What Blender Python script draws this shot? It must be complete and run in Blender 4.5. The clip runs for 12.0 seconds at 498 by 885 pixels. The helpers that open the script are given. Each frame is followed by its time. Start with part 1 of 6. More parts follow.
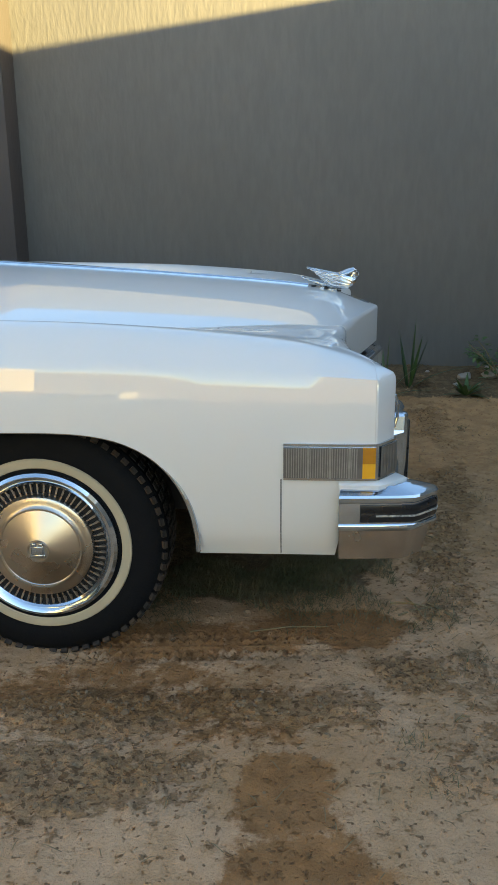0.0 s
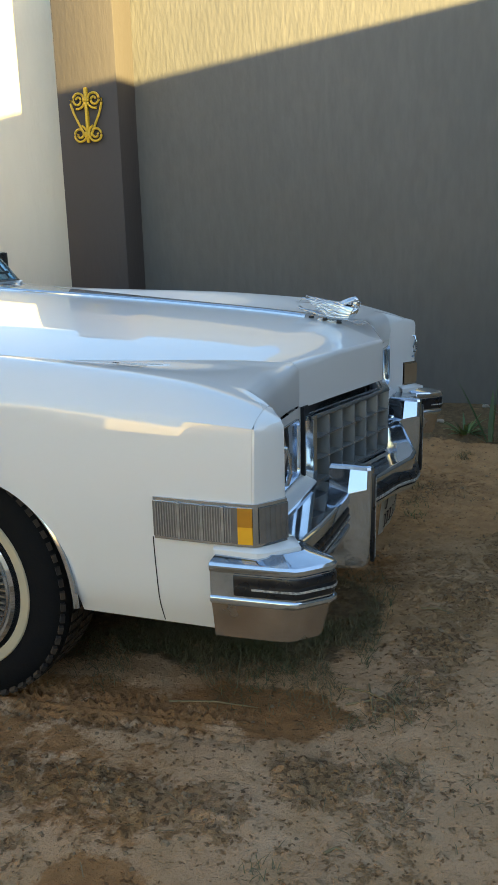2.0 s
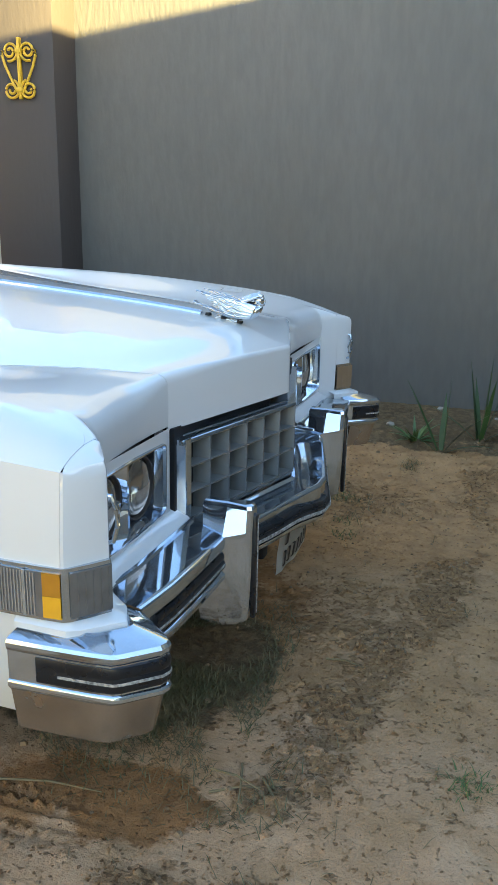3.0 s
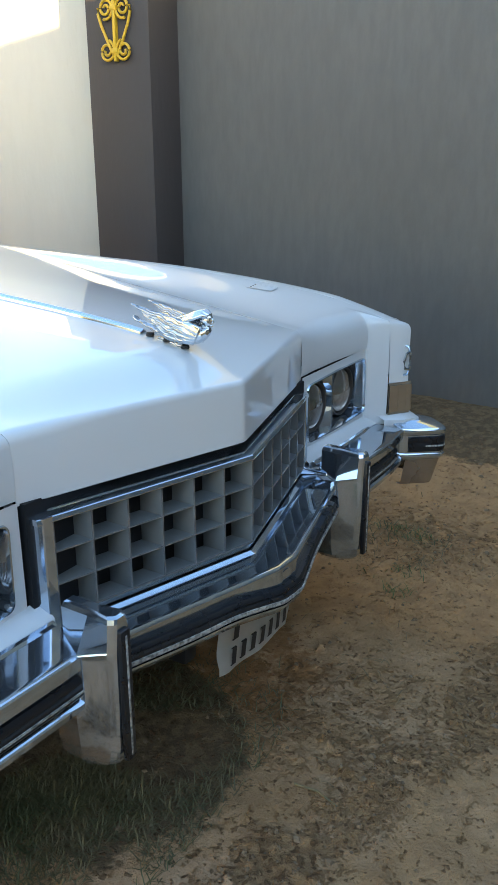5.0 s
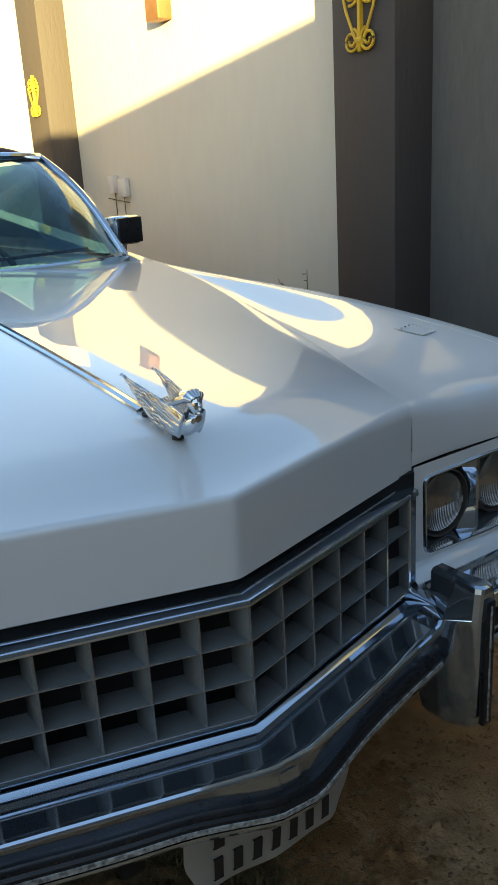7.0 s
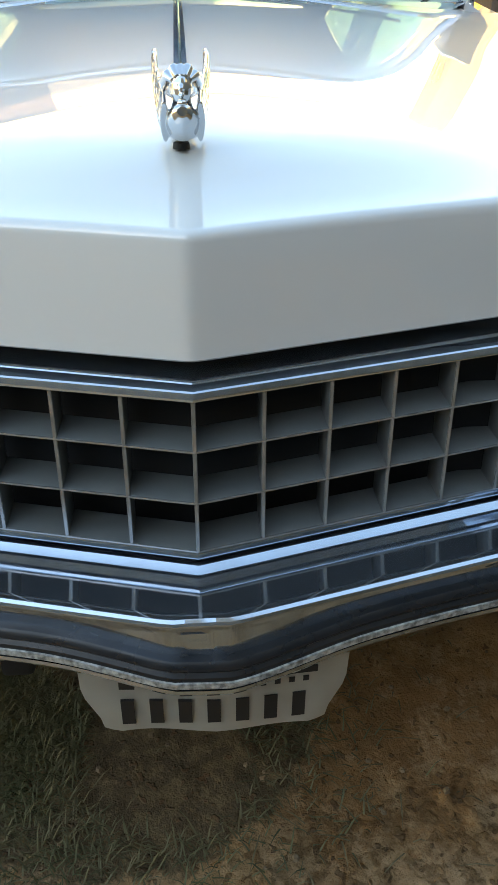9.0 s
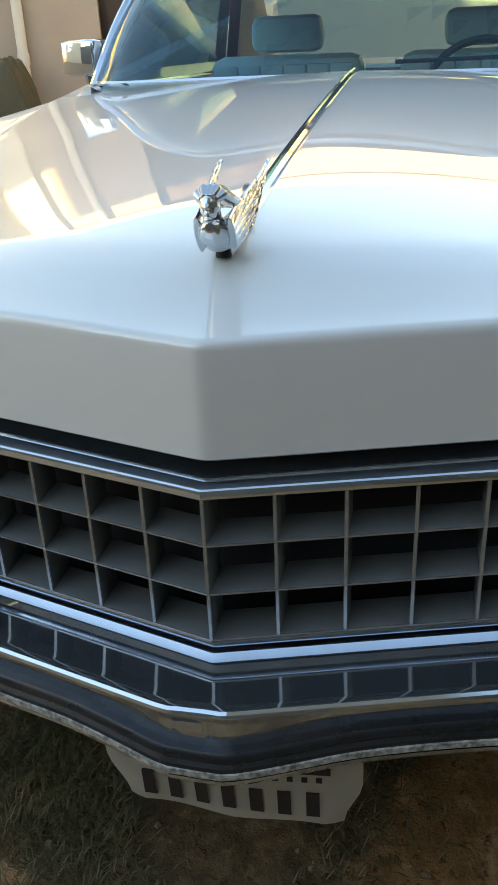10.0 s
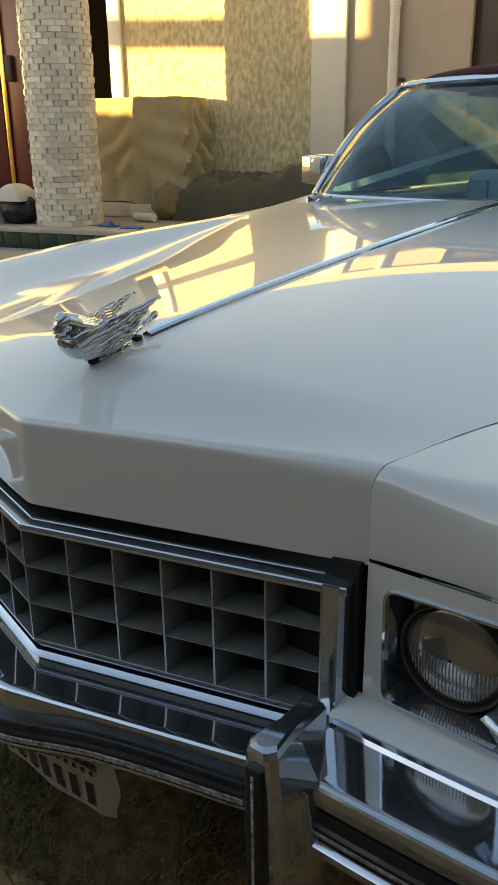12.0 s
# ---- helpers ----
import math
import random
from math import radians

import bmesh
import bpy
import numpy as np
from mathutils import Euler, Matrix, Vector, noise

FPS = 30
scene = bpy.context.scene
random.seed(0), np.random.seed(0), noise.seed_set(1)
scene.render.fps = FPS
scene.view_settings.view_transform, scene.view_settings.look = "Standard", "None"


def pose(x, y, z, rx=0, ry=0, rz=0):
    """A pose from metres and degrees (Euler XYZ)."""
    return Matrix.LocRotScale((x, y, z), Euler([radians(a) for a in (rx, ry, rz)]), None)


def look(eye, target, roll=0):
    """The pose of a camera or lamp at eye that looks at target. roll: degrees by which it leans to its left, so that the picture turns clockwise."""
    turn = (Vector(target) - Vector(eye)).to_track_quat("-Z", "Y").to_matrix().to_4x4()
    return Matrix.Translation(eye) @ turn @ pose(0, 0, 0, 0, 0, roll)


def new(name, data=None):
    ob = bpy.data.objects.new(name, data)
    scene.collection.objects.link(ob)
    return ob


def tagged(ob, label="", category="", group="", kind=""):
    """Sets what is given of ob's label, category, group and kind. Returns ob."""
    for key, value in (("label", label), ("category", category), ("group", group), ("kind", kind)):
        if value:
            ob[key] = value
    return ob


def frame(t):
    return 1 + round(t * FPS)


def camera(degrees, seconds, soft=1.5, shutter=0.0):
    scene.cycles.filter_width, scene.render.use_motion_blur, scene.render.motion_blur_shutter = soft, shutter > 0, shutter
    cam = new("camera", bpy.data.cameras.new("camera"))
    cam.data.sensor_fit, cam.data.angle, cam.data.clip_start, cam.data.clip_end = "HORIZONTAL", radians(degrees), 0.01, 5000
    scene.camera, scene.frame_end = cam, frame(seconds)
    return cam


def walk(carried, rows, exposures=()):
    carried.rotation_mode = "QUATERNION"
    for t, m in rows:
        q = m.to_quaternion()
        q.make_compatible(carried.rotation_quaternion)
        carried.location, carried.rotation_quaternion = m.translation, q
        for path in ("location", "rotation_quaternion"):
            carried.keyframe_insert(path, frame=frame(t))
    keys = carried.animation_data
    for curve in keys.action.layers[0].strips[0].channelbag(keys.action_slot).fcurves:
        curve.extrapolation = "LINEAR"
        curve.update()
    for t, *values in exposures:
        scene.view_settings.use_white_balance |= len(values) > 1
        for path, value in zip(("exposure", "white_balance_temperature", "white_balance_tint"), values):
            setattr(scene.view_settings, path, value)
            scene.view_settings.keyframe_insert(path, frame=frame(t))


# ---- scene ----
cam = camera(33.0, 12.0)
PATH = [
    (0, (0.695, -3.052, 1.28), (0.584, -1.139, 0.707), -0.5),
    (0.5, (0.909, -3.095, 1.306), (0.748, -1.171, 0.783), -0.1),
    (1, (1.09, -3.033, 1.29), (0.823, -1.113, 0.798), 0.7),
    (1.5, (1.254, -2.809, 1.265), (0.86, -0.91, 0.778), 0.8),
    (2, (1.46, -2.612, 1.245), (0.812, -0.788, 0.742), -1.5),
    (2.5, (1.551, -2.362, 1.246), (0.908, -0.55, 0.693), -0.1),
    (3, (1.585, -2.111, 1.258), (0.974, -0.291, 0.696), 1.1),
    (5, (1.858, -1.339, 1.306), (0.834, 0.252, 0.656), -0.2),
    (5.5, (1.945, -1.215, 1.318), (0.768, 0.259, 0.669), -2.0),
    (6, (1.885, -0.992, 1.306), (0.648, 0.44, 0.658), -0.7),
    (6.5, (1.899, -0.772, 1.316), (0.537, 0.541, 0.667), -1.6),
    (7, (1.88, -0.57, 1.315), (0.309, 0.482, 0.682), -3.4),
    (7.2, (1.836, -0.493, 1.303), (0.226, 0.511, 0.67), -2.6),
    (8.8, (1.786, -0.029, 1.109), (-0.014, 0.178, 0.262), 0.6),
    (9, (1.743, -0.001, 1.089), (0.001, 0.131, 0.116), -0.0),
    (9.5, (1.655, 0.076, 1.107), (-0.065, 0.08, 0.086), 1.6),
    (10, (1.72, 0.213, 1.15), (-0.033, -0.18, 0.272), -2.5),
    (10.5, (1.733, 0.394, 1.197), (0.024, -0.277, 0.405), -3.9),
    (11, (1.599, 0.508, 1.193), (-0.032, -0.373, 0.443), -1.4),
    (11.5, (1.609, 0.678, 1.239), (0.089, -0.39, 0.498), 0.1),
    (12, (1.637, 0.928, 1.264), (0.182, -0.244, 0.549), -0.7),
]
EXPOSURES = [(0.0, 3.00, 6200, 13), (1.5, 2.92, 6200, 13), (2.0, 2.92, 6150, 13), (2.5, 3.33, 6050, 13), (3.0, 3.57, 6000, 13), (5.0, 3.50, 5950, 13), (5.5, 3.45, 5950, 13), (6.0, 3.21, 5950, 13), (6.5, 3.31, 5950, 13), (7.0, 2.56, 6200, 13), (7.2, 2.20, 6300, 13), (9.0, 3.80, 7100, 13), (9.5, 3.83, 7100, 13), (10.0, 3.33, 7100, 13), (10.5, 2.98, 7200, 13), (11.5, 2.70, 7700, 15), (12.0, 2.52, 7900, 15)]
walk(cam, [(t, look(eye, target, roll)) for t, eye, target, roll in PATH], EXPOSURES)

# ---- light ----
SUN = Vector((0.866, -0.487, 0.112)).normalized()
ELEV, AZ = math.asin(SUN.z), math.atan2(SUN.x, SUN.y)
world = bpy.data.worlds.new("world")
scene.world = world
world.use_nodes = True
sky = world.node_tree.nodes.new("ShaderNodeTexSky")
sky.sky_type, sky.sun_disc = "NISHITA", False
sky.sun_elevation, sky.sun_rotation = ELEV, AZ
sky.dust_density, sky.ozone_density = 0.5, 1.1
world.node_tree.nodes["Background"].inputs[1].default_value = 0.10
world.node_tree.links.new(sky.outputs[0], world.node_tree.nodes["Background"].inputs[0])
sun_data = bpy.data.lights.new("sun", "SUN")
sun_data.energy, sun_data.angle, sun_data.color = 5.0, radians(0.5), (1.0, 0.745, 0.26)
sun = new("sun", sun_data)
sun.matrix_world = look((20 * SUN.x, 20 * SUN.y, 20 * SUN.z), (0, 0, 0))


# ---- material helpers ----
def material(name, color, rough=0.5, metal=0.0, coat=0.0, coat_rough=0.03, spec=0.5, vary=0.0, scale=20.0, dark=None, bump=0.0,
             bump_scale=60.0, stretch=(1, 1, 1), patch=0.0, patch_scale=2.0, rough_vary=0.0, random=0.0, coat_ior=1.6):
    """A surface with grain and patches: colour varied at two scales, with fine relief."""
    m = bpy.data.materials.new(name)
    m.use_nodes = True
    n, l = m.node_tree.nodes, m.node_tree.links
    b = n["Principled BSDF"]
    b.inputs["Base Color"].default_value = (*color, 1)
    b.inputs["Roughness"].default_value = rough
    b.inputs["Metallic"].default_value = metal
    b.inputs["Coat Weight"].default_value = coat
    b.inputs["Coat Roughness"].default_value = coat_rough
    b.inputs["Coat IOR"].default_value = coat_ior
    b.inputs["Specular IOR Level"].default_value = spec
    tex = n.new("ShaderNodeTexCoord")
    mp = n.new("ShaderNodeMapping")
    mp.inputs["Scale"].default_value = stretch
    l.new(tex.outputs["Object"], mp.inputs["Vector"])

    def noise_node(s, detail=6.0, vec=True):
        t = n.new("ShaderNodeTexNoise")
        t.inputs["Scale"].default_value, t.inputs["Detail"].default_value = s, detail
        l.new((mp if vec else tex).outputs["Vector" if vec else "Object"], t.inputs["Vector"])
        return t
    out = None
    other = dark or tuple(c * 0.6 for c in color)

    def blend(factor, amount, first, second):
        mx = n.new("ShaderNodeMix")
        mx.data_type = "RGBA"
        ramp = n.new("ShaderNodeMapRange")
        ramp.inputs["From Min"].default_value, ramp.inputs["From Max"].default_value = 0.35, 0.65
        ramp.inputs["To Max"].default_value = amount
        l.new(factor, ramp.inputs["Value"])
        l.new(ramp.outputs[0], mx.inputs["Factor"])
        if isinstance(first, tuple):
            mx.inputs[6].default_value = (*first, 1)
        else:
            l.new(first, mx.inputs[6])
        mx.inputs[7].default_value = (*second, 1)
        return mx.outputs[2]
    if vary:
        out = blend(noise_node(scale).outputs["Fac"], vary, color, other)
    if patch:
        out = blend(noise_node(patch_scale, 5.0, False).outputs["Fac"], patch, out or color, other)
    if random:
        info = n.new("ShaderNodeObjectInfo")
        hsv = n.new("ShaderNodeHueSaturation")
        rr = n.new("ShaderNodeMapRange")
        rr.inputs["To Min"].default_value, rr.inputs["To Max"].default_value = 1 - random, 1 + random
        l.new(info.outputs["Random"], rr.inputs["Value"])
        l.new(rr.outputs[0], hsv.inputs["Value"])
        if out:
            l.new(out, hsv.inputs["Color"])
        else:
            hsv.inputs["Color"].default_value = (*color, 1)
        out = hsv.outputs["Color"]
    if out:
        l.new(out, b.inputs["Base Color"])
    if rough_vary:
        rr = n.new("ShaderNodeMapRange")
        rr.inputs["From Min"].default_value, rr.inputs["From Max"].default_value = 0.3, 0.7
        rr.inputs["To Min"].default_value, rr.inputs["To Max"].default_value = max(0.0, rough - rough_vary), rough + rough_vary
        l.new(noise_node(scale * 0.6).outputs["Fac"], rr.inputs["Value"])
        l.new(rr.outputs[0], b.inputs["Roughness"])
    if bump:
        bp = n.new("ShaderNodeBump")
        bp.inputs["Strength"].default_value, bp.inputs["Distance"].default_value = bump, 0.01
        l.new(noise_node(bump_scale, 8.0).outputs["Fac"], bp.inputs["Height"])
        l.new(bp.outputs[0], b.inputs["Normal"])
    return m


def glass(name, tint, rough=0.0, ior=1.45):
    m = bpy.data.materials.new(name)
    m.use_nodes = True
    b = m.node_tree.nodes["Principled BSDF"]
    b.inputs["Base Color"].default_value = (*tint, 1)
    b.inputs["Transmission Weight"].default_value = 1.0
    b.inputs["Roughness"].default_value, b.inputs["IOR"].default_value = rough, ior
    return m


def pane(name, tint):
    """Thin sheet glass: tinted see-through, with a gloss that grows at a slant."""
    m = bpy.data.materials.new(name)
    m.use_nodes = True
    n, l = m.node_tree.nodes, m.node_tree.links
    n.remove(n["Principled BSDF"])
    through_it, shine, fres, mix = n.new("ShaderNodeBsdfTransparent"), n.new("ShaderNodeBsdfGlossy"), n.new("ShaderNodeLayerWeight"), n.new("ShaderNodeMixShader")
    through_it.inputs[0].default_value = (*tint, 1)
    shine.inputs["Roughness"].default_value = 0.0
    steep, gloss = n.new("ShaderNodeMath"), n.new("ShaderNodeMapRange")
    steep.operation = "POWER"
    steep.inputs[1].default_value = 3.0
    gloss.inputs["To Min"].default_value, gloss.inputs["To Max"].default_value = 0.035, 0.9
    l.new(fres.outputs["Facing"], steep.inputs[0])
    l.new(steep.outputs[0], gloss.inputs["Value"])
    l.new(gloss.outputs[0], mix.inputs[0])
    l.new(through_it.outputs[0], mix.inputs[1])
    l.new(shine.outputs[0], mix.inputs[2])
    l.new(mix.outputs[0], n["Material Output"].inputs[0])
    return m


PAINT = material("white_paint", (0.70, 0.715, 0.71), 0.38, coat=1.0, coat_rough=0.012, coat_ior=1.78, vary=0.05, scale=3.0, dark=(0.65, 0.64, 0.60), patch=0.06, patch_scale=1.2)
CHROME = material("chrome", (0.55, 0.62, 0.70), 0.06, 0.94, vary=0.35, scale=30, dark=(0.46, 0.49, 0.53), rough_vary=0.05, bump=0.02, bump_scale=9)
CHROME_DULL = material("worn_chrome", (0.50, 0.45, 0.40), 0.22, 0.88, vary=0.5, scale=14, dark=(0.30, 0.25, 0.20), rough_vary=0.08, bump=0.03, bump_scale=14)
BRUSHED = material("brushed_metal", (0.54, 0.50, 0.45), 0.28, 1.0, vary=0.2, scale=8, dark=(0.42, 0.38, 0.32), rough_vary=0.06)
RUBBER = material("black_rubber", (0.010, 0.011, 0.014), 0.30, spec=0.5, vary=0.3, scale=40, dark=(0.02, 0.02, 0.022), rough_vary=0.1)
WORN_WHITE = material("worn_white_line", (0.52, 0.50, 0.46), 0.6, vary=0.9, scale=130, dark=(0.10, 0.095, 0.085), bump=0.4, bump_scale=200)
TYRE = material("tyre_rubber", (0.006, 0.007, 0.009), 0.7, spec=0.12, vary=0.4, scale=25, dark=(0.010, 0.010, 0.010), bump=0.2, bump_scale=120)
TREAD = material("dusty_tread", (0.016, 0.014, 0.013), 0.8, vary=0.8, scale=20, dark=(0.07, 0.05, 0.034), bump=0.3, bump_scale=90)
WHITEWALL = material("whitewall", (0.46, 0.41, 0.29), 0.6, vary=0.3, scale=12, dark=(0.36, 0.32, 0.22))


def cast_chrome():
    """Chrome casting engraved with wavy feather lines, darker in the grooves."""
    m = material("cast_chrome", (0.62, 0.66, 0.70), 0.09, 0.96)
    n, l = m.node_tree.nodes, m.node_tree.links
    b = n["Principled BSDF"]
    tex, mp, wave = n.new("ShaderNodeTexCoord"), n.new("ShaderNodeMapping"), n.new("ShaderNodeTexWave")
    mp.inputs["Rotation"].default_value = (0.0, -0.30, 0.0)
    wave.bands_direction = "Z"
    for k, v in (("Scale", 62.0), ("Distortion", 9.0), ("Detail", 2.0), ("Detail Scale", 0.7)):
        wave.inputs[k].default_value = v
    l.new(tex.outputs["Object"], mp.inputs["Vector"])
    l.new(mp.outputs[0], wave.inputs["Vector"])
    mx, ramp, bp = n.new("ShaderNodeMix"), n.new("ShaderNodeMapRange"), n.new("ShaderNodeBump")
    mx.data_type = "RGBA"
    mx.inputs[6].default_value, mx.inputs[7].default_value = (0.22, 0.22, 0.22, 1), (0.58, 0.61, 0.64, 1)
    ramp.inputs["From Min"].default_value, ramp.inputs["From Max"].default_value = 0.05, 0.40
    sep, keep, mixed = n.new("ShaderNodeSeparateXYZ"), n.new("ShaderNodeMapRange"), n.new("ShaderNodeMath")
    keep.inputs["From Min"].default_value, keep.inputs["From Max"].default_value = 0.845, 0.875
    mixed.operation = "MAXIMUM"
    l.new(tex.outputs["Object"], sep.inputs[0])
    l.new(sep.outputs[0], keep.inputs["Value"])
    l.new(wave.outputs["Fac"], mixed.inputs[0])
    l.new(keep.outputs[0], mixed.inputs[1])
    l.new(mixed.outputs[0], ramp.inputs["Value"])
    l.new(ramp.outputs[0], mx.inputs["Factor"])
    l.new(mx.outputs[2], b.inputs["Base Color"])
    bp.inputs["Strength"].default_value, bp.inputs["Distance"].default_value = 0.5, 0.0013
    l.new(mixed.outputs[0], bp.inputs["Height"])
    l.new(bp.outputs[0], b.inputs["Normal"])
    return m


CAST = cast_chrome()
GRILLE = material("grille_grey", (0.165, 0.172, 0.168), 0.40, vary=0.35, scale=25, dark=(0.115, 0.118, 0.115), bump=0.05)
EDGE = material("grille_edge", (0.36, 0.36, 0.355), 0.25, 0.6, vary=0.6, scale=60, dark=(0.22, 0.22, 0.22))
# near-black: the shade of hollows and tucked-away parts is put into the colour
BLACK = material("shade_black", (0.006, 0.006, 0.007), 0.7)
DARK_STEEL = material("dirty_steel", (0.06, 0.05, 0.042), 0.6, vary=0.5, scale=15, dark=(0.03, 0.025, 0.02))
GAP = material("panel_gap", (0.02, 0.02, 0.02), 0.8)
SEAM = material("paint_seam", (0.55, 0.55, 0.54), 0.7)
AMBER = material("amber_lens", (0.80, 0.42, 0.01), 0.2, coat=1.0, vary=0.2, scale=50, dark=(0.65, 0.3, 0.0))
AMBER_DARK = material("deep_amber_lens", (0.46, 0.20, 0.005), 0.2, coat=1.0, vary=0.2, scale=50, dark=(0.35, 0.14, 0.0))
LENS = material("ribbed_lens", (0.15, 0.14, 0.13), 0.14, coat=1.0, vary=0.35, scale=30, dark=(0.07, 0.062, 0.055))
LENS_RIB = material("lens_ribs", (0.30, 0.285, 0.26), 0.15, coat=1.0, vary=0.5, scale=40, dark=(0.15, 0.14, 0.125))
LENS_BROWN = material("smoked_lens", (0.24, 0.165, 0.10), 0.15, coat=1.0, vary=0.3, scale=20)
HEADLAMP = material("headlamp_glass", (0.40, 0.37, 0.33), 0.16, 0.75, coat=1.0, vary=0.8, scale=11, dark=(0.10, 0.075, 0.055))
LAMP_RIB = material("lamp_glass_ribs", (0.52, 0.49, 0.45), 0.12, 0.45, coat=1.0, vary=0.6, scale=35, dark=(0.20, 0.17, 0.14))
PLATE = material("plate_white", (0.74, 0.72, 0.65), 0.45, vary=0.15, scale=15, patch=0.3, patch_scale=8, dark=(0.42, 0.38, 0.3))
INK = material("plate_black", (0.02, 0.018, 0.018), 0.5)
MAROON = material("maroon_vinyl", (0.105, 0.012, 0.018), 0.5, vary=0.3, scale=30, bump=0.3, bump_scale=200)
SEAT = material("pale_leather", (0.70, 0.74, 0.72), 0.45, vary=0.15, scale=9)
DASH = material("dark_dash", (0.05, 0.065, 0.075), 0.5, vary=0.2)
CABIN = material("cabin_trim", (0.10, 0.12, 0.13), 0.7, vary=0.2)
WINDSHIELD = pane("tinted_glass", (0.50, 0.70, 0.80))
GREY_WALL = material("grey_plaster", (0.144, 0.139, 0.127), 0.85, vary=0.4, scale=14, dark=(0.104, 0.102, 0.094), bump=0.40, bump_scale=22, stretch=(2, 2, 0.55), patch=0.40, patch_scale=1.1)
CREAM_WALL = material("cream_plaster", (0.64, 0.60, 0.50), 0.85, vary=0.2, scale=6, dark=(0.54, 0.50, 0.41), bump=0.35, bump_scale=22, stretch=(2, 2, 0.55), patch=0.25, patch_scale=0.9)
PILASTER = material("brown_paint", (0.054, 0.047, 0.045), 0.7, vary=0.25, scale=8, dark=(0.05, 0.044, 0.04), bump=0.28, bump_scale=20, stretch=(2, 2, 0.5), patch=0.2)
YELLOW = material("yellow_iron", (0.62, 0.40, 0.02), 0.45, vary=0.3, scale=40, dark=(0.42, 0.24, 0.01))
GREEN_TILE = material("green_tile", (0.018, 0.05, 0.042), 0.25, vary=0.4, scale=12)
STONE = material("porch_stone", (0.46, 0.42, 0.35), 0.7, vary=0.3, scale=9, dark=(0.33, 0.28, 0.22), patch=0.3)
SPLIT_STONE = material("split_stone", (0.62, 0.59, 0.52), 0.85, vary=0.4, scale=18, dark=(0.46, 0.43, 0.36), bump=0.8, bump_scale=35, random=0.2)
ROUGH_CREAM = material("rough_cream", (0.70, 0.60, 0.38), 0.9, vary=0.85, scale=16, dark=(0.36, 0.29, 0.16), bump=1.0, bump_scale=17, stretch=(1.6, 1.6, 0.8), patch=0.2)
TRIM_WHITE = material("cream_trim", (0.66, 0.62, 0.53), 0.6, vary=0.12, scale=5)
HOUSE_PINK = material("plain_house_wall", (0.40, 0.33, 0.27), 0.8, vary=0.2, scale=4, bump=0.15, bump_scale=30)
DARK_DOOR = material("dark_brown_door", (0.045, 0.026, 0.02), 0.5, vary=0.3, scale=9)
RED_DOOR = material("burgundy_door", (0.085, 0.012, 0.014), 0.35, vary=0.3, scale=7)
BRASS = material("brass", (0.75, 0.52, 0.16), 0.25, 1.0, vary=0.3)
PVC = material("white_pipe", (0.62, 0.59, 0.53), 0.4, vary=0.2, scale=6)
CLOTH = material("beige_cloth", (0.36, 0.30, 0.18), 0.95, vary=0.25, scale=7, bump=0.4, bump_scale=160)
TARP = material("olive_tarp", (0.078, 0.074, 0.044), 0.8, vary=0.5, scale=4, dark=(0.045, 0.045, 0.028), bump=0.25, bump_scale=40)
SACK = material("brown_sack", (0.23, 0.155, 0.075), 0.9, vary=0.5, scale=12, bump=0.5, bump_scale=60)
WHITE_CLOTH = material("white_cloth", (0.62, 0.58, 0.52), 0.9, vary=0.2)
BLACK_BAG = material("black_bag", (0.012, 0.011, 0.012), 0.6, vary=0.2)
BLUE = material("blue_plastic", (0.02, 0.14, 0.36), 0.4, vary=0.2)
WOOD = material("pale_board", (0.55, 0.49, 0.36), 0.7, vary=0.2)
LEAF = material("dark_leaf", (0.035, 0.075, 0.018), 0.5, vary=0.5, scale=30, dark=(0.07, 0.11, 0.03), random=0.3)
LEAF_PALE = material("pale_leaf", (0.12, 0.19, 0.06), 0.5, vary=0.5, scale=30, dark=(0.06, 0.11, 0.03), random=0.3)
STRAW = material("dry_straw", (0.25, 0.19, 0.095), 0.85, vary=0.5, scale=15, dark=(0.12, 0.09, 0.04))
GRASS = material("thin_grass", (0.088, 0.092, 0.034), 0.7, vary=0.8, scale=6, dark=(0.19, 0.145, 0.07))
GREEN_GRASS = material("fresh_grass", (0.105, 0.150, 0.036), 0.6, vary=0.7, scale=8, dark=(0.060, 0.085, 0.025))
RUBBLE = material("pale_rubble", (0.34, 0.30, 0.25), 0.9, vary=0.4, scale=20, bump=0.5)
COPPER = material("copper_lamp", (0.30, 0.16, 0.07), 0.45, 0.6, vary=0.3)
WHITE_PLASTIC = material("white_plastic", (0.6, 0.58, 0.54), 0.4, vary=0.1)


